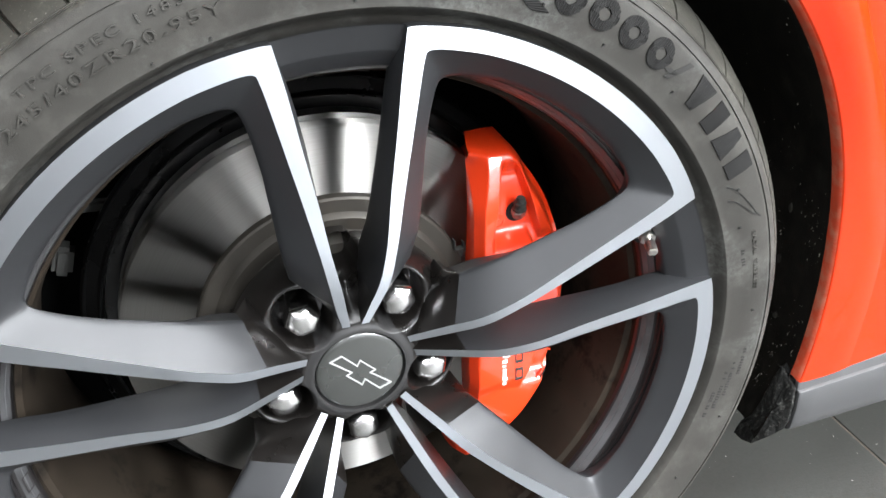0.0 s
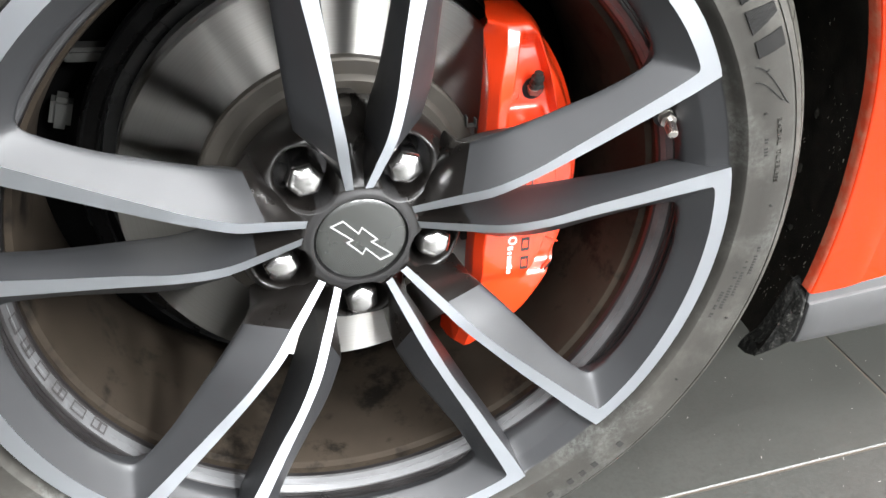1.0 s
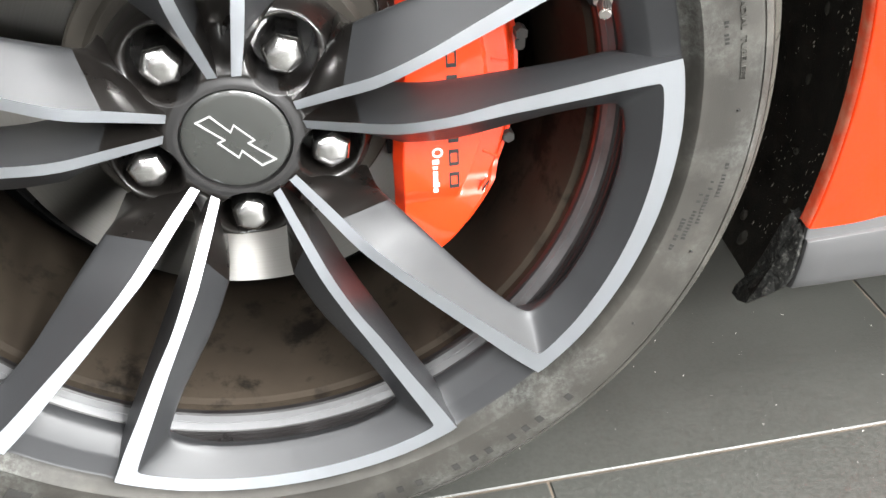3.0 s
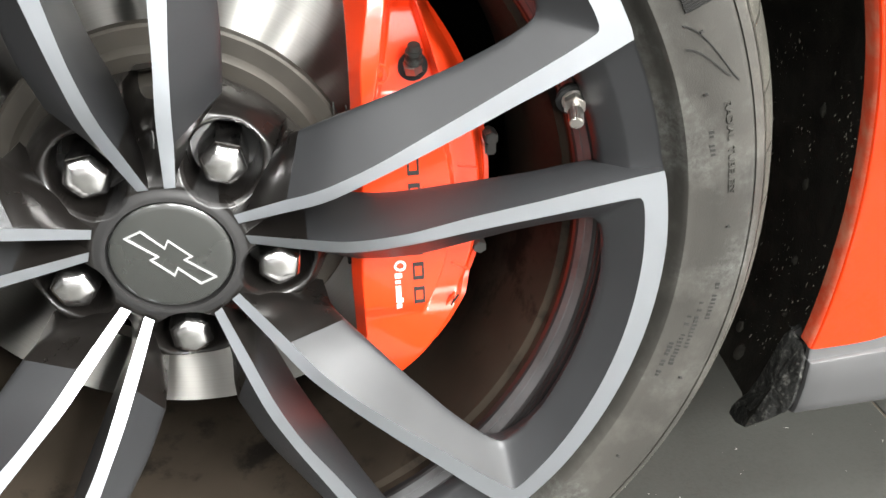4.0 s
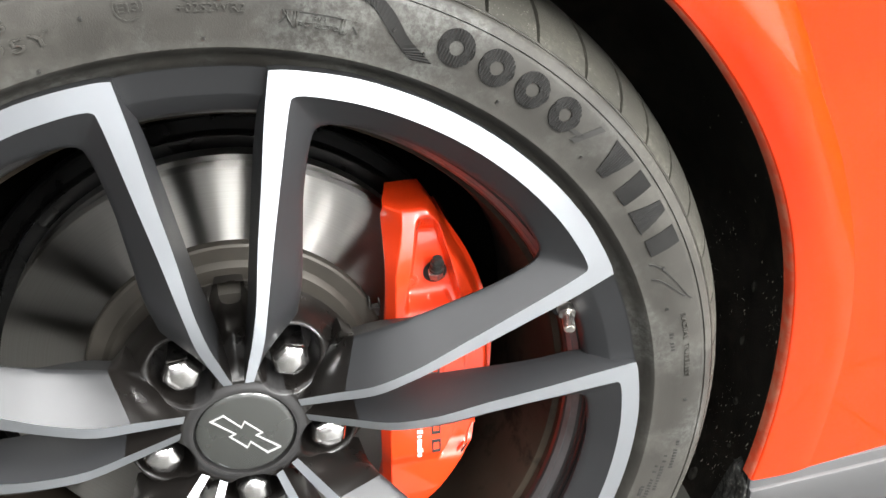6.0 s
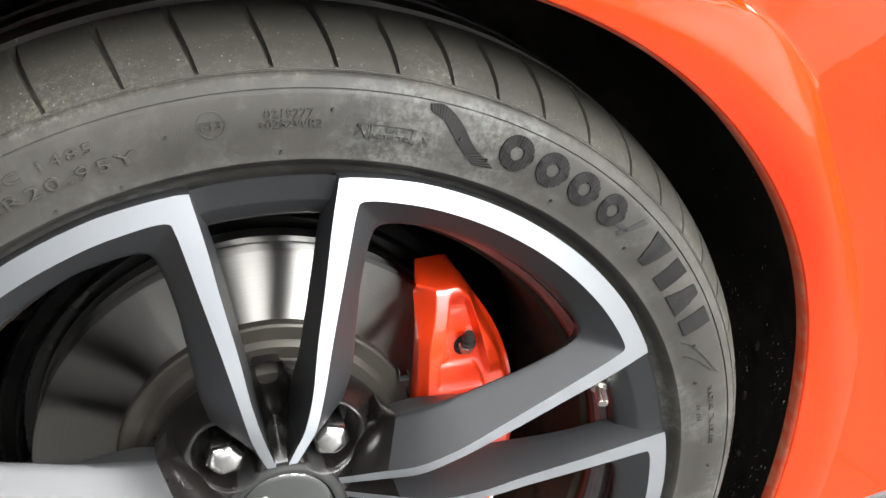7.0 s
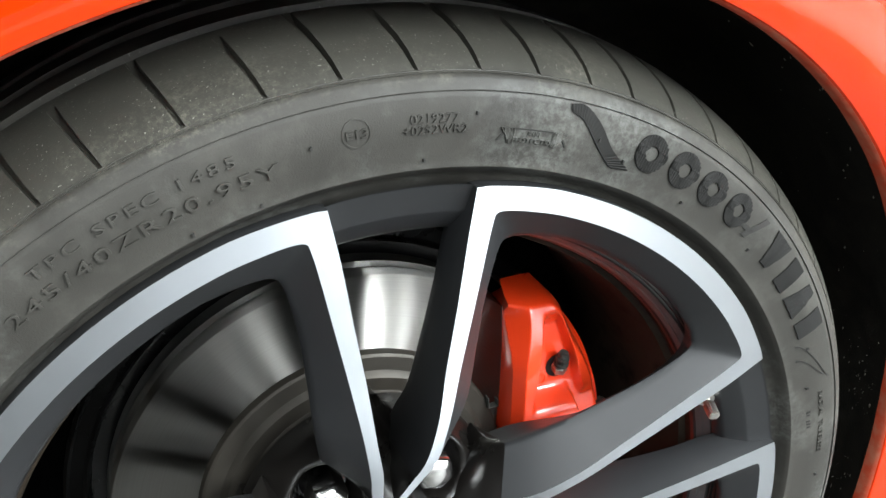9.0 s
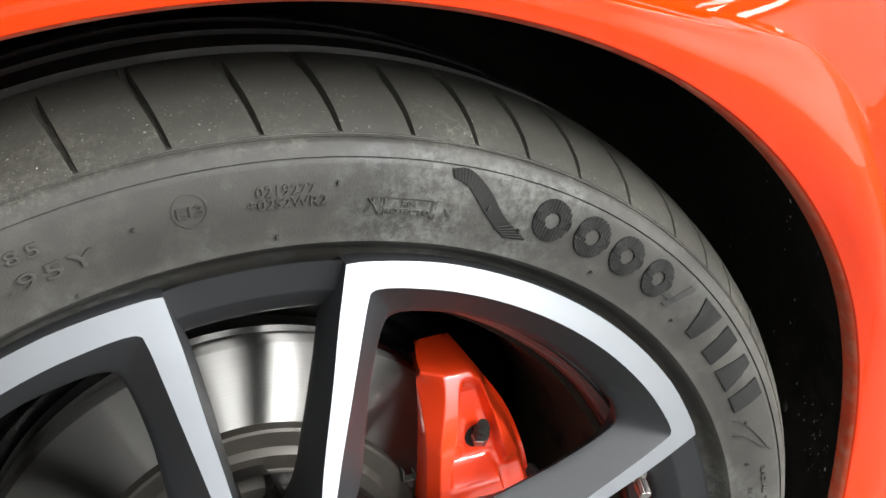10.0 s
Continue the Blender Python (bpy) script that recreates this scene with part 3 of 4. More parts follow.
def on_tyre(name, pts2, faces, deg, r, mat, height=0.0006, label="", flip=False, ridges=0.0):
    """Lay flat shapes (x along the tyre, y outwards) on the sidewall round the angle deg."""
    vs = []
    n = len(pts2)
    for x, z in pts2:
        rr = r + (-z if flip else z)
        a = deg - math.degrees(x / r) * (-1 if flip else 1)
        lift = 0.0010 * abs((x / ridges) % 1.0 - 0.5) * 2 if ridges else 0.0
        vs.append(polar(rr, a, side_y(rr) - height - lift))
    for x, z in pts2:
        rr = r + (-z if flip else z)
        a = deg - math.degrees(x / r) * (-1 if flip else 1)
        vs.append(polar(rr, a, side_y(rr) + 0.0005))
    fs = [tuple(f) for f in faces]
    count = {}
    for f in faces:
        for i in range(len(f)):
            e = (f[i], f[(i + 1) % len(f)])
            count[tuple(sorted(e))] = count.get(tuple(sorted(e)), []) + [e]
    for e in count.values():
        if len(e) == 1:
            a, b = e[0]
            fs.append((a, b, b + n, a + n))
    return mesh_ob(name, vs, fs, mat, wheel, label, 30)


def tyre_text(word, deg, r, size, mat=None, space=1.0, label="", height=0.0006, flip=False, tall=0.88):
    me = text_mesh(word, size, 1 + (space / 1.22 - 1) * 0.9)
    pts = [(v.co.x * 1.22, v.co.y * tall) for v in me.vertices]
    fs = [tuple(p_.vertices) for p_ in me.polygons]
    bpy.data.meshes.remove(me)
    return on_tyre("lettering", pts, fs, deg, r, mat or RUBBER, height, label, flip)


# ---- the place: floor, walls, ceiling ----
def plane_ob(name, x0, x1, y0, y1, z, mat):
    bm = bmesh.new()
    bmesh.ops.create_cube(bm, size=1.0)
    bmesh.ops.scale(bm, vec=(x1 - x0, y1 - y0, 0.1), verts=bm.verts)
    bmesh.ops.translate(bm, vec=((x0 + x1) / 2, (y0 + y1) / 2, z - 0.05), verts=bm.verts)
    return part(name, bm, mat, None)


floor = tagged(plane_ob("floor", -6, 7, -7, 5, -0.0014, GROUT), "dark grey tiled floor with sandy joints", "floor", kind="structure")
tagged(plane_ob("ceiling", -6, 7, -7, 5, CEIL + 0.1, CEILING), "plain grey ceiling", "ceiling", kind="structure")
# walls added out of view; each grey brightens or dims its side of the car
for nm, x0, x1, y0, y1 in (("wall_north", -6, 7, 5, 5.15), ("wall_south", -6, 7, -7.15, -7), ("wall_west", -6.15, -6, -7, 5), ("wall_east", 7, 7.15, -7, 5)):
    bm = bmesh.new()
    bmesh.ops.create_cube(bm, size=1.0)
    bmesh.ops.scale(bm, vec=(x1 - x0, y1 - y0, CEIL), verts=bm.verts)
    bmesh.ops.translate(bm, vec=((x0 + x1) / 2, (y0 + y1) / 2, CEIL / 2), verts=bm.verts)
    tagged(part(nm, bm, {"wall_east": PALE, "wall_west": DIM, "wall_south": FRONT}.get(nm, WHITE), None), "plain unseen wall, its grey set to steer bounced light", "wall", kind="structure")


# ---- car body: fender, wheel-arch liner, sill and flap ----
BODY_AT = Matrix.Translation((0, 0, HUB.z))


ARCH_A = (-45, -15, -8, 0, 6, 13, 22, 30, 40, 50, 60, 75, 90, 105, 115, 150, 200)


def arch_r(deg):
    return smooth_at(ARCH_A, (0.410, 0.4012, 0.3970, 0.3940, 0.3920, 0.3886, 0.3838, 0.3800, 0.3776, 0.3776, 0.3772, 0.3755, 0.3749, 0.3764, 0.3789, 0.383, 0.388), deg)


def arch_y(deg):
    """The arch stands proud of the wheel at its top and tucks in towards the sill."""
    return smooth_at(ARCH_A, (0.022, 0.0205, 0.0195, 0.0185, 0.0168, 0.0115, 0.0025, -0.0065, -0.015, -0.0195, -0.024, -0.027, -0.028, -0.028, -0.028, -0.024, -0.02), deg)


CREASE_A = (-45, 10, 30, 36, 42, 48, 52, 56, 60, 66, 75, 90, 200)


def crease(deg):
    """How far outside the arch edge the flare ends in a ridge."""
    return smooth_at(CREASE_A, (0.054, 0.054, 0.055, 0.057, 0.058, 0.0550, 0.049, 0.0385, 0.0280, 0.0190, 0.0140, 0.0125, 0.0125), deg)


def body_y(x, z, d, deg):
    """Depth of the fender skin, d metres outside the arch edge: a rounded flare, a valley, a ridge, and the side or shoulder beyond."""
    dc = crease(deg)
    top = step(38, 56, deg)
    ridge = smooth_at(CREASE_A, (0.0, 0.0, 0.0272, 0.0245, 0.0205, 0.0145, 0.0100, 0.0065, 0.0040, 0.0020, 0.0008, 0.0, 0.0), deg)
    if deg < 30:
        ridge = 0.004 + 0.045 * x - arch_y(deg)
    out = min(d, dc)
    flare = -0.0025 * step(0, 0.014, out) * step(5, 35, deg) * (1 - 0.75 * top) - 0.005 * step(0.0, 0.030, out) * step(10, 40, deg) * (1 - 0.8 * top)
    start = min(0.012, 0.3 * dc)
    y = arch_y(deg) + flare + (ridge - flare) * max(0.0, (out - start) / (dc - start)) ** 2.2
    y += top * 0.045 * dc * math.sin(math.pi * max(0.0, (out - start) / (dc - start)) ** 1.5) ** 2
    over = max(0.0, d - dc)
    slope = 0.05 + 0.85 * step(47, 68, deg)
    side = slope * (over - 0.007 * (1 - math.exp(-over / 0.007)) * step(46, 60, deg))
    line = 0.284 + 0.55 * (x - 0.339)
    side += 0.22 * max(0.0, z - line) * step(0.0, 0.004, over) + 0.4 * max(0.0, z - 0.50) ** 1.4
    return y + side


def fender_mesh(first_ring, last_ring):
    inner = (0.0, 0.017, 0.043, 0.086, 0.15, 0.24, 0.33, 0.42, 0.51, 0.60, 0.68, 0.75, 0.81, 0.87, 0.92, 0.96, 0.985, 1.0)
    outer = (0.0006, 0.002, 0.0035, 0.005, 0.0075, 0.010, 0.013, 0.016, 0.022, 0.030, 0.038, 0.046, 0.056, 0.07, 0.09, 0.11, 0.14, 0.18, 0.21)
    vs = []
    n = 220
    last_ring = min(last_ring, len(inner) + len(outer) - 1)
    for ring in range(first_ring, last_ring + 1):
        first = -14.2
        for _ in range(3):
            dc = crease(first)
            d = 0.0 if ring < 0 else inner[ring] * dc if ring < len(inner) else dc + outer[ring - len(inner)]
            r = arch_r(first) + d + (0.0015 if ring > -2 else 0)
            first = -math.degrees(math.asin(min(0.9, (0.1086 if ring > -2 else 0.1072) / r)))
        for j in range(n):
            a = first + (196 - first) * j / (n - 1)
            dc = crease(a)
            d = 0.0 if ring < 0 else inner[ring] * dc if ring < len(inner) else dc + outer[ring - len(inner)]
            lip = 0.0015
            r = arch_r(a) + (lip + d if ring >= 0 else lip * 0.5 if ring == -1 else 0.0 if ring == -2 else 0.0010)
            x, z = r * math.cos(radians(a)), r * math.sin(radians(a))
            if ring == -3:
                vs.append((x, arch_y(a) + 0.0130, z))
            elif ring == -2:
                vs.append((x, arch_y(a) + 0.0048, z))
            elif ring == -1:
                vs.append((x, arch_y(a) + 0.0024, z))
            else:
                vs.append((x, body_y(x, z, d, a) + ((0.0014, 0.0004, 0.0001)[ring] if ring < 3 else 0.0), z))
    return vs, grid_faces(last_ring - first_ring + 1, n)


fender = mesh_ob("fender", *fender_mesh(0, 99), PAINT, car, "glossy orange-red fender with flared arch", 24, BODY_AT)
mesh_ob("arch_lip", *fender_mesh(-3, 0), LIP, fender, "dusty turned-in edge of the arch", 50)


LINER_Y = (0.0125, 0.021, 0.055, 0.12, 0.22, 0.26, 0.262)
LINER_R = (0.0008, 0.008, 0.022, 0.030, 0.030, -0.008, -0.19)


def liner_at(a, y, dr):
    """A point of the wheel-arch liner at an angle, a depth behind the arch edge, and dr outside it."""
    r = arch_r(max(-15, a)) + dr
    x, z = r * math.cos(radians(a)), r * math.sin(radians(a))
    back = step(0.02, 0.09, y)
    return Vector((x, y + arch_y(max(-15, a)) * (1 - back) + 0.045 * x * back, z))


def liner_mesh():
    vs = []
    n = 90
    for y, dr in zip(LINER_Y, LINER_R):
        for j in range(n):
            a = -26.3 + (212 + 26.3) * j / (n - 1)
            dr_ = dr if y < 0.25 else 0.030 + (dr - 0.030) * step(-14, 8, a)
            vs.append(liner_at(a, y, dr_ + 0.0012 * noise.noise((a * 0.25, y * 30, 0))))
    return vs, grid_faces(len(LINER_Y), n)


mesh_ob("arch_liner", *liner_mesh(), LINER, car, "black felt wheel-arch liner with grit specks", 50, BODY_AT)


def sill_mesh():
    prof = ((-0.1012, 0.030), (-0.1006, 0.016), (-0.1004, 0.0060), (-0.1007, 0.0052), (-0.1014, 0.0048), (-0.1076, 0.0038), (-0.1083, 0.0034), (-0.1086, 0.0018), (-0.1090, 0.0008), (-0.1100, 0.0002), (-0.1250, -0.0010),
            (-0.1400, 0.0), (-0.1455, 0.0010), (-0.1480, 0.0028), (-0.1494, 0.0070), (-0.1500, 0.018), (-0.1502, 0.026))
    vs = []
    xs = [0.0, 0.0006, 0.0024] + list(np.linspace(0.02, 1.4, 16))
    for z, y in prof:
        start = 0.3880 - 0.065 * max(0.0, -0.100 - z) - 0.22 * max(0.0, y - 0.003) * step(-0.140, -0.149, z)
        for i, x in enumerate(xs):
            vs.append((start + x, 0.0170 + y + 0.045 * x + (0.004, 0.0010, 0, 0)[min(i, 3)], -0.1090 + (z + 0.1008) * 1.13 - 0.045 * x * step(-0.104, -0.150, z)))
    return vs, grid_faces(len(prof), len(xs))


# the rest of the car, behind and under what is seen
def hull_mesh():
    """The rest of the body from nose to tail: sections across the car, lofted."""
    stations = ((-0.92, 0.40, 0.66, 0.30), (-0.75, 0.24, 0.80, 0.20), (-0.50, 0.20, 0.88, 0.33), (0.0, 0.20, 0.93, 0.33), (0.50, 0.20, 0.97, 0.33), (0.62, 0.20, 0.98, 0.10), (0.75, 0.20, 0.99, 0.085), (1.50, 0.20, 0.99, 0.12),
                (2.30, 0.20, 1.00, 0.12), (3.10, 0.22, 1.02, 0.12), (3.60, 0.30, 1.02, 0.16), (3.82, 0.45, 0.95, 0.30))
    roof = ((-0.92, 0.66), (0.75, 0.99), (1.55, 1.32), (2.40, 1.34), (3.20, 1.06), (3.82, 0.95))
    vs = []
    for x, z0, z1, y0 in stations:
        zr = max(z1 + 0.02, float(np.interp(x, [r[0] for r in roof], [r[1] for r in roof])))
        tuck = 0.22 * step(z1 + 0.03, z1 + 0.3, zr)
        half = ((y0 + 0.05, z0), (y0, z0 + 0.10), (y0, z1 - 0.16), (y0 + 0.05, z1), (y0 + 0.10 + tuck, z1 + 0.5 * (zr - z1)), (y0 + 0.20 + tuck, zr))
        vs += [(x, y, z) for y, z in half] + [(x, 1.93 - y, z) for y, z in reversed(half)]
    f = grid_faces(len(stations), 12, wrap=True)
    f += [tuple(range(12)), tuple(range((len(stations) - 1) * 12, len(stations) * 12))]
    return vs, f


mesh_ob("body_shell", *hull_mesh(), PAINT, car, "orange-red bodywork behind the wheel arch", 30)
part("underbody", bevelled_box(2.9, 1.70, 0.03, 0.004), BLACK, car, "flat black underbody", at=pose(1.95, 0.98, 0.205))
mesh_ob("sill", *sill_mesh(), SILVER, car, "silver grey painted sill panel", 30, BODY_AT)


def flap_mesh():
    edge = ((0.3732, 0.0250, -0.1000), (0.3745, 0.0170, -0.1035), (0.3748, 0.0090, -0.1050), (0.3742, 0.0048, -0.1085), (0.3730, 0.0022, -0.1220), (0.3718, 0.0022, -0.1390), (0.3690, 0.0042, -0.1480),
            (0.3610, 0.0120, -0.1600), (0.3540, 0.0240, -0.1745), (0.3560, 0.0400, -0.1830), (0.3605, 0.0570, -0.1890), (0.3600, 0.0540, -0.1800), (0.3590, 0.0470, -0.1700), (0.3610, 0.0400, -0.1590),
            (0.3655, 0.0350, -0.1400), (0.3690, 0.0320, -0.1220), (0.3720, 0.0290, -0.1060))
    edge = [(x + 0.0122, y + 0.0175, -0.1090 + (z + 0.1008) * 1.12) for x, y, z in edge]
    mid = Vector((0.3762, 0.0355, -0.1507))
    rings = (1.0, 0.985, 0.95) + tuple(np.linspace(0.90, 0.06, 15))
    sub = 12
    vs, n = [], len(edge) * sub
    for back in (True, False):
        for q, s in enumerate((1.0,) if back else rings):
            for j in range(n):
                a, b = Vector(edge[j // sub]), Vector(edge[(j // sub + 1) % len(edge)])
                p_ = mid + (a.lerp(b, (j % sub) / sub) - mid) * s
                rough = noise.noise(p_ * 110) + 0.8 * abs(noise.noise(p_ * 230)) + 0.6 * noise.noise(p_ * 520)
                hole = (p_ - Vector((0.3752, 0.0345, -0.1372))).length
                dent = 0.0022 * math.exp(-(hole / 0.0022) ** 2) - 0.0016 * math.exp(-((hole - 0.0045) / 0.0016) ** 2)
                p_ += Vector((0.85, 0.50, 0.0)) * (0.012 if back else -0.0011 * rough * (q > 0) + dent - 0.0010 * (q > 1))
                vs.append(p_)
    f = grid_faces(1 + len(rings), n, wrap=True)
    f.append(tuple(range(len(rings) * n, (len(rings) + 1) * n)))
    return vs, f


mesh_ob("mud_flap", *flap_mesh(), FLAP, car, "rough gritty black rubber flap at the sill's end", 60, BODY_AT)


def grit_mesh(places, seed, mat, name, parent, at, label):
    """Little angular grains joined in one mesh; places holds (point, long direction, normal, size)."""
    rnd = random.Random(seed)
    vs, fs = [], []
    for p_, along, up, size in places:
        side = along.cross(up)
        b = len(vs)
        lng, wid, hgt = size * rnd.uniform(0.7, 2.8), size * rnd.uniform(0.4, 0.9), size * rnd.uniform(0.3, 0.6)
        for u, v, w in ((-1, -0.3, 0), (-0.2, -1, 0), (1, 0.2, 0), (0.1, 1, 0), (0.1, 0.1, 1)):
            vs.append(p_ + along * (u * lng * rnd.uniform(0.7, 1)) + side * (v * wid * rnd.uniform(0.7, 1)) + up * (w * hgt))
        fs += [(b, b + 1, b + 4), (b + 1, b + 2, b + 4), (b + 2, b + 3, b + 4), (b + 3, b, b + 4)]
    o = mesh_ob(name, vs, fs, mat, parent, label, 20, at)
    return o


rnd = random.Random(7)
flecks = []
for i in range(1500):
    a = rnd.uniform(-22, 30) if i % 7 else rnd.uniform(20, 75)
    y = 0.024 + 0.14 * rnd.random()
    if noise.noise((a * 0.11, y * 22, 4.0)) + 0.25 * rnd.uniform(-1, 1) < 0.02 + 0.006 * max(0.0, a):
        continue
    if a > 12 and rnd.random() > 0.22:
        continue
    p_ = liner_at(a, y, curve_at(LINER_Y, LINER_R, y) - 0.0012)
    inward = Vector((-math.cos(radians(a)), 0, -math.sin(radians(a))))
    along = (Vector((-math.sin(radians(a)), rnd.uniform(-0.35, 0.35), math.cos(radians(a))))).normalized()
    flecks.append((p_, along, inward, 0.0002 + 0.0010 * rnd.random() ** 3.0))
for i in range(16):
    a, y = rnd.uniform(14, 54), rnd.uniform(0.030, 0.080)
    inward = Vector((-math.cos(radians(a)), 0, -math.sin(radians(a))))
    along = (Vector((-math.sin(radians(a)), rnd.uniform(-0.5, 0.1), math.cos(radians(a))))).normalized()
    flecks.append((liner_at(a, y, curve_at(LINER_Y, LINER_R, y) - 0.0012), along, inward, rnd.uniform(0.0009, 0.0016)))
grit_mesh(flecks, 3, GRIT, "grit", car, BODY_AT, "pale dried grit on the arch liner")["kind"] = "stuff"


def clod(a, y, sx, sz, seed):
    """A flat dried lump of mud on the liner."""
    bm = bmesh.new()
    bmesh.ops.create_uvsphere(bm, u_segments=20, v_segments=12, radius=1.0)
    for v in bm.verts:
        v.co *= 1 + 0.25 * noise.noise(v.co * 2.2 + Vector((seed, 0, 0)))
        v.co = Vector((v.co.x * sx, v.co.y * sz, v.co.z * 0.0016))
    m = Matrix(((math.sin(radians(a)), 0, -math.cos(radians(a))), (0, 1, 0), (-math.cos(radians(a)), 0, -math.sin(radians(a))))).to_4x4()
    part("mud_clod", bm, MUD, car, "dried mud clod", 50, BODY_AT @ Matrix.Translation(liner_at(a, y, curve_at(LINER_Y, LINER_R, y) - 0.001)) @ m)


for i, (a, y, sx, sz) in enumerate(((-24.0, 0.084, 0.0066, 0.0050), (-22.2, 0.100, 0.0046, 0.0040), (-17.0, 0.060, 0.0022, 0.0018), (-4.8, 0.090, 0.0045, 0.0026), (3.0, 0.085, 0.0050, 0.0022), (-12.0, 0.075, 0.0035, 0.0030))):
    clod(a, y, sx, sz, i * 3.1)

# suspension pieces in the dark behind the disc
arm = part("control_arm", bevelled_box(0.060, 0.020, 0.011, 0.003, 2), CAST, car, "pale cast suspension arm", at=BODY_AT @ pose(-0.160, 0.212, 0.094, 0, 4, 0))
part("knuckle", bevelled_box(0.016, 0.020, 0.026, 0.004, 2), CAST, car, "pale cast suspension knuckle", at=BODY_AT @ pose(-0.199, 0.212, 0.050, 0, 18, 0))
strut = part("strut_bolt", rod(0.0075, 0.0075, 0.030, 20, 0.001), CAST, car, "zinc strut bolt", at=BODY_AT @ pose(-0.024, 0.170, 0.1890, 0, 90, 0))
part("strut_nut", rod(0.0098, 0.0098, 0.006, 6, 0.0008), STEEL, car, at=BODY_AT @ pose(0.004, 0.170, 0.1890, 0, 90, 0))
part("strut_bracket", bevelled_box(0.012, 0.020, 0.034, 0.002, 2), CAST, car, "pale strut bracket", at=BODY_AT @ pose(0.020, 0.176, 0.184, 0, 0, 0))

# ---- brake disc ----
brake_disc = lathe("brake_disc", ((0.1100, 0.1300), (0.1104, 0.1202), (0.1112, 0.1198), (0.1628, 0.1198), (0.1646, 0.1206), (0.1650, 0.1222), (0.1650, 0.1310), (0.1610, 0.1315), (0.1610, 0.1420),
                                  (0.1650, 0.1425), (0.1650, 0.1560), (0.104, 0.1560)), DISC, car, 180, "brushed bright steel brake disc")
brake_disc.matrix_basis = WHEEL_AT
lathe("hat", ((0.010, 0.0990), (0.074, 0.0990), (0.079, 0.1000), (0.082, 0.1030), (0.0835, 0.1070), (0.0850, 0.1085), (0.0945, 0.1085), (0.0965, 0.1100), (0.0985, 0.1120), (0.1080, 0.1128), (0.1098, 0.1140),
              (0.1105, 0.1180), (0.1100, 0.1300)), HAT, brake_disc, 128, "dull brown-grey hat", 25)
lathe("dust_shield", ((0.06, 0.165), (0.174, 0.165), (0.176, 0.150), (0.178, 0.149), (0.180, 0.152), (0.188, 0.156), (0.190, 0.154), (0.192, 0.158), (0.190, 0.170)), SHIELD, brake_disc, 96, "black dust shield", 25)


# ---- brake caliper ----
def caliper_x0(z):
    """The side of the caliper that faces the hub."""
    return curve_at((-0.170, -0.105, -0.05, 0.053, 0.12, 0.1505), (0.0850, 0.0985, 0.0985, 0.1065, 0.1090, 0.1105), z) + 0.007 * step(0.1285, 0.1355, z) ** 2


def caliper_y(x, z, q):
    r = math.hypot(x, z)
    up, low = step(0.050, 0.066, z), step(-0.070, -0.084, z)
    # face of the middle, stepped to a lower shelf at its outer side
    y = 0.0765 + 0.0045 * step(-0.07, 0.06, z)
    shelf = step(0.1625, 0.1665, r) * (1 - up) * (1 - low)
    y += 0.013 * shelf
    # upper end: a broad ridge beside a hollow, and a rib beyond the hollow
    hollow = up * step(0.1305, 0.1365, x - 0.19 * (z - 0.122)) * (1 - step(0.1535, 0.1575, x + 0.25 * (z - 0.08)))
    fade = 1 - step(0.108, 0.126, z)
    y += 0.015 * hollow * fade
    rib = up * step(0.1535, 0.1575, x + 0.25 * (z - 0.08))
    y += (0.004 + 0.45 * max(0.0, x + 0.25 * (z - 0.08) - 0.1575)) * rib * fade
    y += 0.0010 * up
    # lower end: shallow scallops
    y += 0.008 * step(-0.110, -0.160, z)
    y += low * 0.003
    # left flank slopes back from the face; outer flank and both ends fall back
    y += 1.7 * max(0.0, caliper_x0(z) + 0.0060 + 0.0065 * step(0.080, 0.130, z) - x) * (1 - 0.8 * step(0.118, 0.134, z))
    inset = 0.1808 + 0.0075 * step(0.095, 0.132, z)
    y += 0.016 * step(inset, inset + 0.0085, r) ** 1.5
    y += 5.2 * max(0.0, z - 0.075) ** 2 + 6.0 * max(0.0, z - 0.1300) + 0.050 * step(-0.152, -0.174, z)
    return y


def caliper_mesh():
    vs = []
    nz, nx = 190, 110
    for i in range(nz):
        z = -0.164 + (0.1350 + 0.164) * i / (nz - 1)
        x0 = caliper_x0(z)
        x1 = math.sqrt(max(1e-6, (0.1922 + 0.0035 * step(0.110, 0.145, z)) ** 2 - z * z))
        x1 = max(x1, x0 + 0.004)
        row = []
        for j in range(nx):
            q = j / (nx - 1)
            x = x0 + (x1 - x0) * q
            row.append(Vector((x, caliper_y(x, z, q), z)))
        back = 0.172 - 0.036 * step(0.095, 0.135, z)
        vs.append(Vector((x0 + 0.014, back, z)))
        vs += row
        vs.append(Vector((x1, back, z)))
    c = nx + 2
    fs = grid_faces(nz, c)
    fs.append(tuple(range(c)))
    fs.append(tuple(range((nz - 1) * c, nz * c)))
    return vs, fs


caliper = mesh_ob("brake_caliper", *caliper_mesh(), CALIPER, car, "glossy red lacquered brake caliper", 55, WHEEL_AT)


def on_caliper(name, bm, mat, x, y, z, label="", turn=0.0, tilt=0.0):
    return part(name, bm, mat, caliper, label, 30, Matrix.Translation((x, y, z)) @ OUT @ pose(0, 0, 0, tilt, 0, turn))


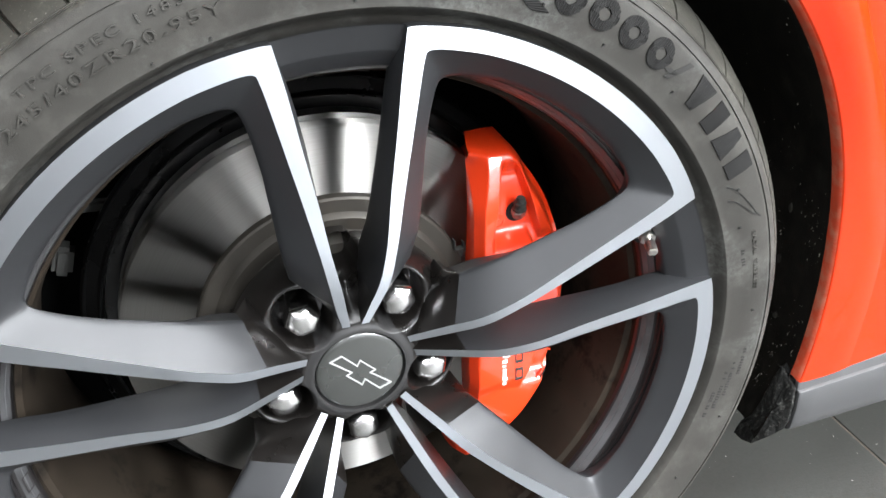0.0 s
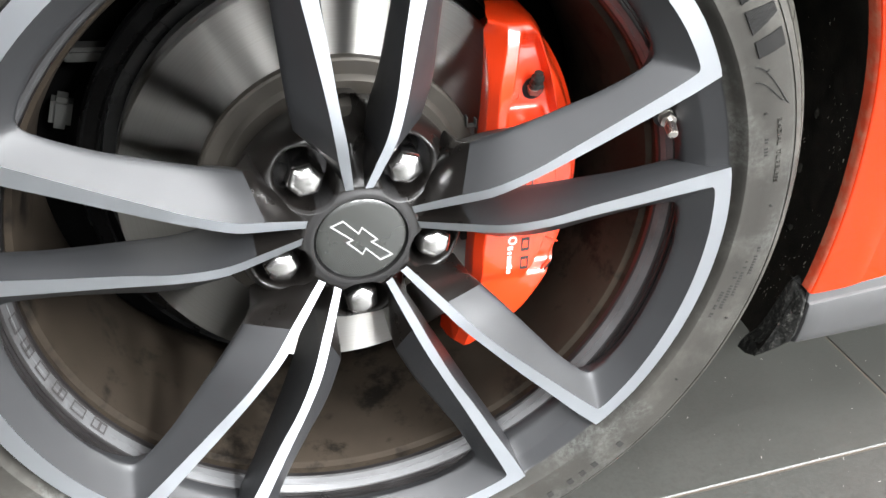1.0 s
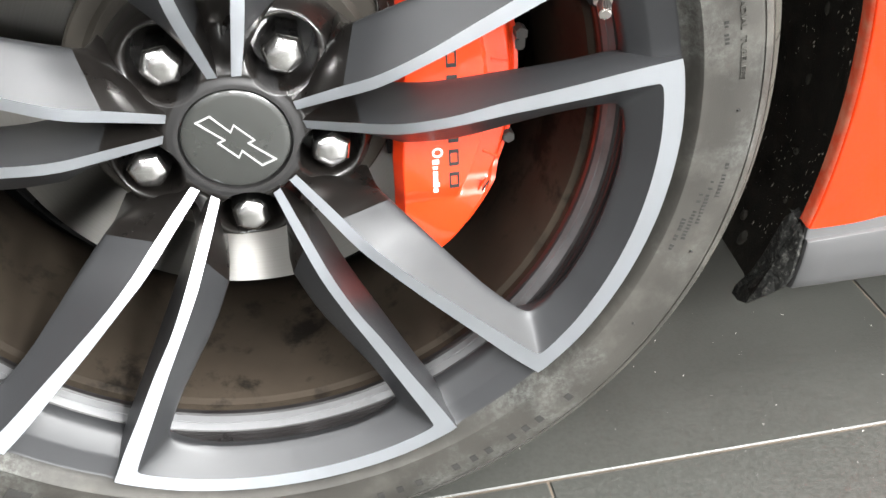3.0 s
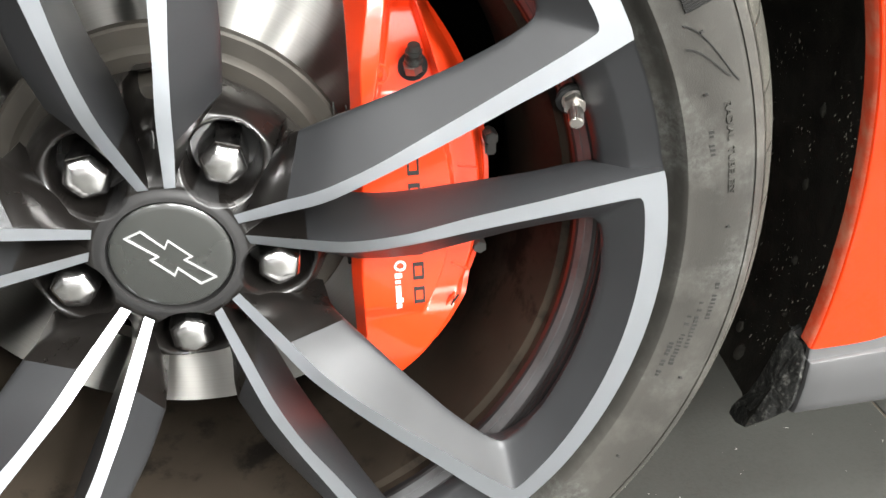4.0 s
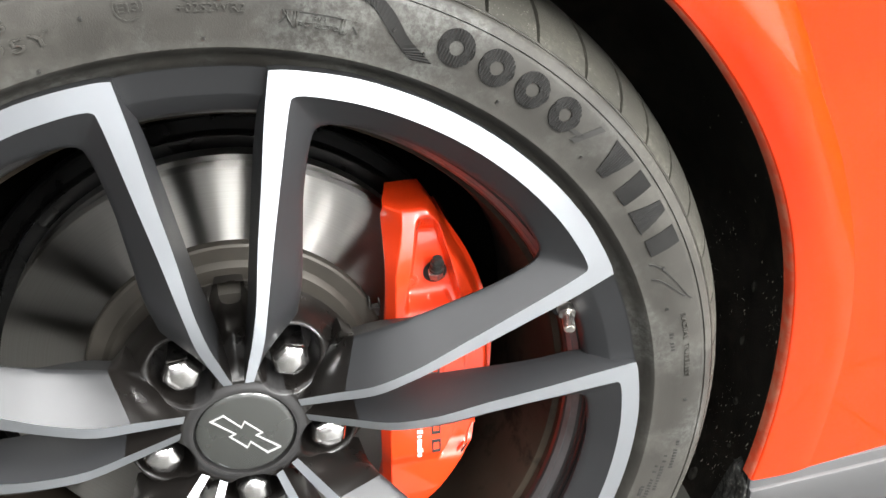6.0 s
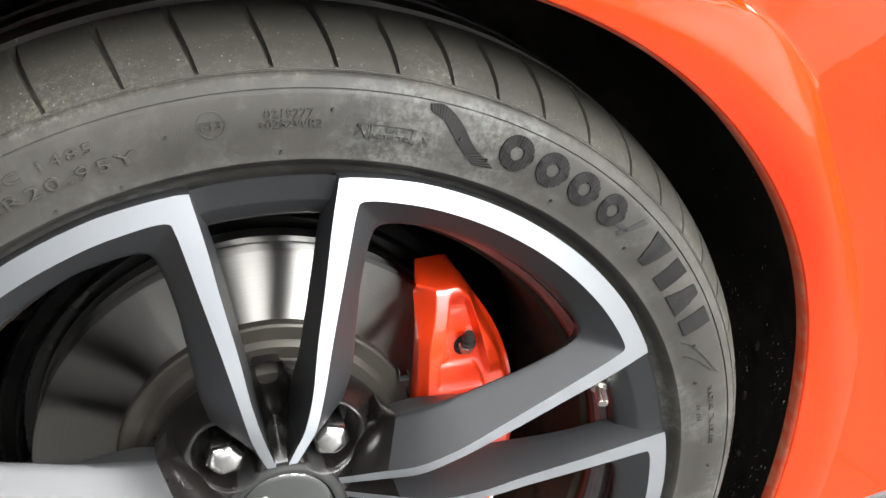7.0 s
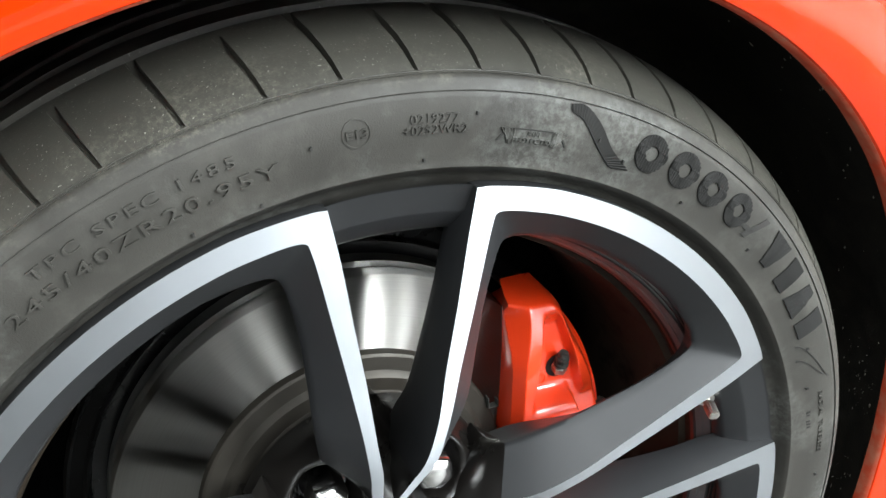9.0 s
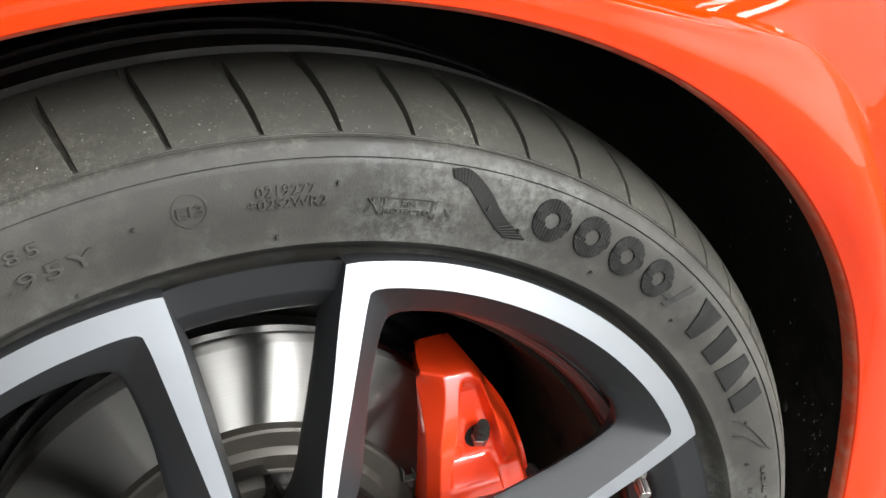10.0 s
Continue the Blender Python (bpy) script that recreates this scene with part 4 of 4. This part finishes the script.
# bleed screw: zinc hexagon with a ribbed black rubber cap, leaning upwards
on_caliper("bleed_screw", rod(0.0056, 0.0056, 0.006, 6, 0.0005), STEEL, 0.1446, 0.0925, 0.0770, "zinc hexagon bleed screw", 10, -72)
# recess shade is painted as a flat black disc under the screw
on_caliper("bleed_shade", rod(0.0088, 0.0088, 0.0012, 28, 0.0004), SHADE_AND_PAD, 0.1448, caliper_y(0.1448, 0.0785, 0.5) + 0.0002, 0.0785, "black disc for the recess shade round the bleed screw")
cap_bm = rod(0.0056, 0.0050, 0.004, 18, 0.0008)
for z0, r0, r1, h in ((0.004, 0.0044, 0.0044, 0.002), (0.0058, 0.0050, 0.0048, 0.003), (0.0086, 0.0040, 0.0034, 0.004)):
    extra = rod(r0, r1, h, 18, 0.0006)
    bmesh.ops.translate(extra, vec=(0, 0, z0), verts=extra.verts)
    tmp = bpy.data.meshes.new("tmp")
    extra.to_mesh(tmp)
    extra.free()
    cap_bm.from_mesh(tmp)
    bpy.data.meshes.remove(tmp)
on_caliper("bleeder_cap", cap_bm, CAPRUBBER, 0.1446, 0.0908, 0.0826, "ribbed dark rubber bleeder cap", 0, -72)


def ring_bm(r0, r1, h, n=28):
    bm = bmesh.new()
    prof = ((r0, 0), (r0, h), ((r0 + r1) / 2, h * 1.25), (r1, h), (r1, 0))
    v = [[bm.verts.new((r * math.cos(2 * math.pi * j / n), r * math.sin(2 * math.pi * j / n), z)) for j in range(n)] for r, z in prof]
    for i in range(len(prof) - 1):
        for j in range(n):
            bm.faces.new((v[i][j], v[i][(j + 1) % n], v[i + 1][(j + 1) % n], v[i + 1][j]))
    return bm


on_caliper("boss_ring", ring_bm(0.0046, 0.0062, 0.0008), CALIPER, 0.1240, caliper_y(0.124, 0.0798, 0.3) + 0.0003, 0.0798)
on_caliper("pin", rod(0.0022, 0.0020, 0.001, 16), CALIPER, 0.1240, caliper_y(0.124, 0.0798, 0.3) + 0.0002, 0.0798)
for bx, bz in ((0.1925, 0.0265), (0.1850, -0.0510)):
    on_caliper("housing_bolt", rod(0.0046, 0.0046, 0.012, 6, 0.0006), CAST, bx, 0.112, bz, "zinc housing bolt")
on_caliper("bolt_lug", bevelled_box(0.0070, 0.0090, 0.0100, 0.0012, 2), CAST, 0.1935, 0.112, 0.0165, "pale cast bolt lug")
# print on the middle face: a pale mark with a ring and a row of small blocks, and dark outlined blocks
for i, (w, h) in enumerate(((0.0046, 0.0036), (0.0034, 0.0024), (0.0034, 0.0036), (0.0034, 0.0050), (0.0046, 0.0034), (0.0034, 0.0036))):
    bx, bz = 0.1266 + 0.0005 * (w > 0.004), -0.0500 - 0.0046 * i
    on_caliper("printed_mark", bevelled_box(w, h, 0.0006, 0.0002), WPRINT, bx, caliper_y(bx, bz, 0.4) - 0.0002, bz, "white printed block")
on_caliper("printed_ring", ring_bm(0.0024, 0.0038, 0.0006), WPRINT, 0.1285, caliper_y(0.1285, -0.0428, 0.4) - 0.0002, -0.0428, "white printed ring")
for bz in (-0.0660, -0.0480, -0.0300, -0.0120, 0.0060, 0.0240):
    for off in (-0.0029, 0.0029):
        on_caliper("printed_bar", bevelled_box(0.0070, 0.0030, 0.0005, 0.0002), INK, 0.1400, caliper_y(0.140, bz + off * 1.7, 0.5) - 0.0003, bz + off * 1.7, "dark grey printed bar")
        on_caliper("printed_bar", bevelled_box(0.0013, 0.0130, 0.0005, 0.0002), INK, 0.1400 + off, caliper_y(0.140, bz, 0.5) - 0.0002, bz, "dark grey printed bar")
# ribs on the outer shelf, and a slot whose shade is a black bar
for bz, tr in ((0.0135, 14), (-0.0560, 30)):
    bx = 0.1755 if bz > 0 else 0.1690
    on_caliper("shelf_rib", bevelled_box(0.0130, 0.0018, 0.0020, 0.0006), CALIPER, bx, caliper_y(bx, bz, 0.8) - 0.0002, bz, "", -tr)
on_caliper("slot", bevelled_box(0.0014, 0.0170, 0.0010, 0.0004), SHADE_AND_PAD, 0.1618, caliper_y(0.1618, -0.080, 0.8) - 0.0002, -0.080, "black bar for the shade in a cast slot", -32)
on_caliper("slot_rib", bevelled_box(0.0016, 0.0190, 0.0024, 0.0007), CALIPER, 0.1590, caliper_y(0.159, -0.079, 0.8) - 0.0002, -0.079, "", -32)
# brake pad edge and its spring clip
on_caliper("brake_pad", bevelled_box(0.006, 0.080, 0.012, 0.001), SHADE_AND_PAD, 0.1010, 0.1210, -0.022, "dark brake pad edge")
clip = bevelled_box(0.0085, 0.0085, 0.0012, 0.0004)
for dx, dz, w, h in ((0, 0.006, 0.0085, 0.001), (-0.004, 0.010, 0.001, 0.009), (0.0035, 0.0085, 0.001, 0.006)):
    e2 = bevelled_box(w, h, 0.006, 0.0003)
    bmesh.ops.translate(e2, vec=(dx, dz, 0.003), verts=e2.verts)
    tmp = bpy.data.meshes.new("tmp")
    e2.to_mesh(tmp)
    e2.free()
    clip.from_mesh(tmp)
    bpy.data.meshes.remove(tmp)
on_caliper("spring_clip", clip, CAST, 0.1020, 0.1150, 0.0400, "small steel spring clip")

# ---- marks on the tyre ----
tyre_text("TPC SPEC 1485", 113.7, 0.3004, 0.0092, space=1.66, label="raised tyre lettering", height=0.0014, tall=0.76)
tyre_text("245/40ZR20.95Y", 114.2, 0.2895, 0.0126, space=1.52, label="raised tyre size lettering", height=0.0016, tall=0.72)
tyre_text("0219277", 87.4, 0.2994, 0.0055, space=1.25, label="raised tyre code lettering", height=0.0009, tall=1.08)
tyre_text("+02S2WR2", 87.3, 0.2941, 0.0055, space=1.25, label="raised tyre code lettering", height=0.0009, tall=1.08)
tyre_text("E13", 94.5, 0.2966, 0.0068, space=1.0, label="raised approval mark", height=0.0009)
tyre_text("RIM", 77.3, 0.2932, 0.0034, space=1.3, label="raised tyre lettering", height=0.0008)
tyre_text("PROTECTOR", 77.3, 0.2897, 0.0038, space=1.15, label="raised tyre lettering", height=0.0008)
tyre_text("RADIAL  TUBELESS", 11.0, 0.2975, 0.0052, space=1.25, label="raised tyre lettering", height=0.0008)


def tyre_ring(deg, r, r0, r1):
    n = 32
    pts = [(q * math.cos(2 * math.pi * j / n), q * math.sin(2 * math.pi * j / n)) for q in (r0, r1) for j in range(n)]
    return on_tyre("approval_ring", pts, grid_faces(2, n, wrap=True), deg, r, RUBBER, 0.0005, "raised ring round the approval mark")


tyre_ring(94.5, 0.2989, 0.0062, 0.0069)


def tyre_bar(name, deg, r, w, h, mat, height=0.0006, lean=0.0, label="", curve=0.0):
    """A bar on the sidewall: w along the tyre, h outwards; lean shifts its outer end along the tyre."""
    n, m = 5, 6
    pts = [((-0.5 + i / n) * w + lean * (-0.5 + j / m) + curve * ((j / m - 0.5) ** 2 * 4 - 1), (-0.5 + j / m) * h) for j in range(m + 1) for i in range(n + 1)]
    return on_tyre(name, pts, grid_faces(m + 1, n + 1), deg, r, mat, height, label)


# the maker's name: hatched plain shapes (rings, wedges, blocks) in place of letters
def hatched(kind, deg, w):
    h = 0.0200
    if kind == "ring":
        n, qs = 96, np.linspace(0.40, 1.0, 9)
        pts = [(q * w / 2 * math.cos(2 * math.pi * j / n), q * h / 2 * math.sin(2 * math.pi * j / n)) for q in qs for j in range(n)]
        faces = grid_faces(len(qs), n, wrap=True)
    else:
        m, n = 8, 49
        wide = [{"wedge": 0.40 + 0.55 * b / (m - 1), "spire": 0.98 - 0.58 * b / (m - 1)}.get(kind, 0.80) for b in range(m)]
        pts = [((a / (n - 1) - 0.5) * w * wide[b], (b / (m - 1) - 0.5) * h) for b in range(m) for a in range(n)]
        faces = grid_faces(m, n)
    on_tyre("hatched_shape", pts, faces, deg, 0.2996, HATCH, 0.0005, "hatched raised shape", ridges=w / 12)


for kind, deg, w in (("ring", 63.5, 0.0205), ("ring", 58.7, 0.0205), ("ring", 54.0, 0.0205), ("ring", 49.2, 0.0195), ("wedge", 40.6, 0.0185), ("block", 36.2, 0.0160), ("spire", 31.9, 0.0195),
                     ("block", 27.6, 0.0165)):
    hatched(kind, deg, w)
tyre_bar("hatch_block", 45.4, 0.2998, 0.0040, 0.0170, LETTER, 0.0006, lean=0.010, label="slanted raised block")
tyre_bar("hatch_block", 46.4, 0.2962, 0.0080, 0.0030, LETTER, 0.0006, lean=0.004, label="slanted raised block")


# swooping bands before and after the blocks
def swoosh(name, lo, hi, r_lo, r_hi, w, mat, label, power=1.0, n=30):
    """A band that bends from one radius to another; w is its width along the tyre."""
    vs, f = [], []
    for j in range(n + 1):
        q = j / n
        a = lo + (hi - lo) * (0.45 * q + 0.55 * step(0, 1, q))
        r = r_lo + (r_hi - r_lo) * q ** power
        for side in (-1, 1):
            for lift in (-0.0007, 0.0004):
                vs.append(polar(r, a + side * math.degrees(w / 2 / 0.3), side_y(r) + lift))
    for j in range(n):
        b = 4 * j
        f += [(b, b + 2, b + 6, b + 4), (b, b + 4, b + 5, b + 1), (b + 2, b + 3, b + 7, b + 6)]
    return mesh_ob(name, vs, f, mat, wheel, label, 40)


def swoosh_band():
    """A ribbed band that leaves the outer line, bends down to the bead and ends in a foot."""
    n, vs, f = 48, [], []
    for j in range(n + 1):
        q = j / n
        for lift in (-0.0007, 0.0004):
            for side in (0, 1):
                a = smooth_at((0, 0.2, 0.4, 0.7, 1.0), ((73.9, 72.5, 71.2, 69.4, 67.5), (74.1, 72.6, 70.9, 68.3, 65.2))[side], q)
                r = smooth_at((0, 0.2, 0.4, 0.7, 1.0), ((0.3080, 0.3052, 0.2992, 0.2914, 0.2854), (0.3114, 0.3122, 0.3072, 0.2952, 0.2870))[side], q)
                vs.append(polar(r, a, side_y(r) + lift - 0.0003 * (lift < 0) * (j % 2)))
    for j in range(n):
        b = 4 * j
        f += [(b, b + 1, b + 5, b + 4), (b, b + 4, b + 6, b + 2), (b + 1, b + 3, b + 7, b + 5)]
    mesh_ob("swoosh_band", vs, f, HATCH, wheel, "ribbed swooping band", 40)


swoosh_band()
swoosh("swoosh_line", 25.2, 17.8, 0.2868, 0.3070, 0.0011, LETTER, "thin swooping line", 0.8)
swoosh("swoosh_line", 22.8, 18.6, 0.2850, 0.3030, 0.0011, LETTER, "thin swooping line", 0.8)
# arrow marks beside the rim-protector lettering
for deg, sg in ((80.6, 1), (74.0, -1)):
    tyre_bar("arrow_mark", deg, 0.2930, 0.0012, 0.0060, LETTER, 0.0004, lean=0.0050 * sg, label="raised arrow mark")
tyre_bar("arrow_mark", 77.3, 0.2963, 0.0350, 0.0006, LETTER, 0.0004, label="raised arrow mark")
for sg in (-1, 1):
    pts = [(sg * (0.0182 - 0.0045 * b / 4 - (0.0078 - 0.0045 * b / 4) * (1 - q / 10)), 0.0035 - 0.0075 * b / 4) for b in range(5) for q in range(11)]
    on_tyre("arrow_head", pts, grid_faces(5, 11), 77.3, 0.2930, RUBBER, 0.0003, "hatched raised arrow head", ridges=0.0014)
rnd = random.Random(21)
# unreadable small print as thin bars, and the lower name as plain blocks
for deg, r, w in ((12.0, 0.2893, 0.020), (-7.5, 0.3000, 0.030), (-11.0, 0.2935, 0.040), (-13.0, 0.2890, 0.040), (-16.0, 0.2845, 0.034)):
    n = int(w / 0.0026)
    for j in range(n):
        if rnd.random() < 0.22:
            continue
        tyre_bar("small_print", deg + math.degrees((j - n / 2) * 0.0026 / r), r + rnd.uniform(-0.0002, 0.0002), rnd.uniform(0.0010, 0.0020), rnd.uniform(0.0020, 0.0029), LETTER, 0.0003, label="tiny raised print")
for i in range(5):
    tyre_bar("raised_block", -138.5 + 4.6 * i, 0.2980, 0.0165, 0.0190, LETTER, 0.0006, label="raised plain block")
for i, deg in enumerate((-46, -51.5, -54, -56.5, -60.5, -63, -66, -72, -75, -78, -100, -103, -106)):
    tyre_bar("small_print", deg, 0.2985, 0.0052, 0.0065, LETTER, 0.0004, label="raised print")
# moulding pips
for i, (deg, r) in enumerate(((98.6, 0.2972), (83.4, 0.3030), (70.1, 0.2975), (88.2, 0.2810), (66.4, 0.2905), (56.5, 0.2842), (44.0, 0.2880), (24.0, 0.2940), (17.6, 0.2890), (104.0, 0.2785), (110.5, 0.279),
                              (2.0, 0.2990), (-18.0, 0.2990), (-31.0, 0.2920))):
    o = tyre_bar("vent_pip", deg, r, 0.0010, 0.0016, LETTER, 0.0016, label="rubber moulding pip")

# ---- floor tiles ----
TW, TL, J = 0.30, 0.60, 0.0011
tile_me = None
far_v, far_f = [], []
for row in range(-24, 17):
    y0 = 0.021 + TW * row
    off = 0.605 - 0.40 * (-row % 3) if row < 0 else 0.605 - 0.40 * ((3 - row) % 3)
    for k in range(-12, 13):
        x0 = off + TL * k
        if x0 < -6 or x0 + TL > 7 or y0 < -7 or y0 + TW > 5:
            continue
        if not (-5 <= row <= 3 and -4 <= k <= 4):
            b = len(far_v)
            c = 0.0012
            for x1, x2, y1, y2, z in ((J, TL - J, J, TW - J, -0.0014), (J + c, TL - J - c, J + c, TW - J - c, 0.0)):
                far_v += [(x0 + x1, y0 + y1, z), (x0 + x2, y0 + y1, z), (x0 + x2, y0 + y2, z), (x0 + x1, y0 + y2, z)]
            far_f += [(b + 4, b + 5, b + 6, b + 7)] + [(b + q, b + (q + 1) % 4, b + 4 + (q + 1) % 4, b + 4 + q) for q in range(4)]
            continue
        if tile_me is None:
            o = part("tile", bevelled_box(TL - 2 * J, TW - 2 * J, 0.010, 0.0012), TILE, floor)
            tile_me = o.data
        else:
            o = new("tile", tile_me)
            o.parent = floor
        o.location = (x0 + TL / 2, y0 + TW / 2, -0.005)
far = bpy.data.meshes.new("far_tiles")
far.from_pydata(far_v, [], far_f)
far.materials.append(TILE)
o = new("far_tiles", far)
o.parent = floor
o["kind"] = "stuff"

rnd = random.Random(11)
grains = []
for i in range(700):
    x, y = rnd.uniform(0.1, 1.3), -0.35 + 0.75 * rnd.random()
    a = rnd.uniform(0, 6.28)
    grains.append((Vector((x, y, 0.0001)), Vector((math.cos(a), math.sin(a), 0)), Vector((0, 0, 1)), 0.0002 + 0.0008 * rnd.random() ** 4))
tagged(grit_mesh(grains, 5, CRUMB, "floor_grit", None, None, ""), "scattered pale grit on the tiled floor", "grit", kind="stuff")
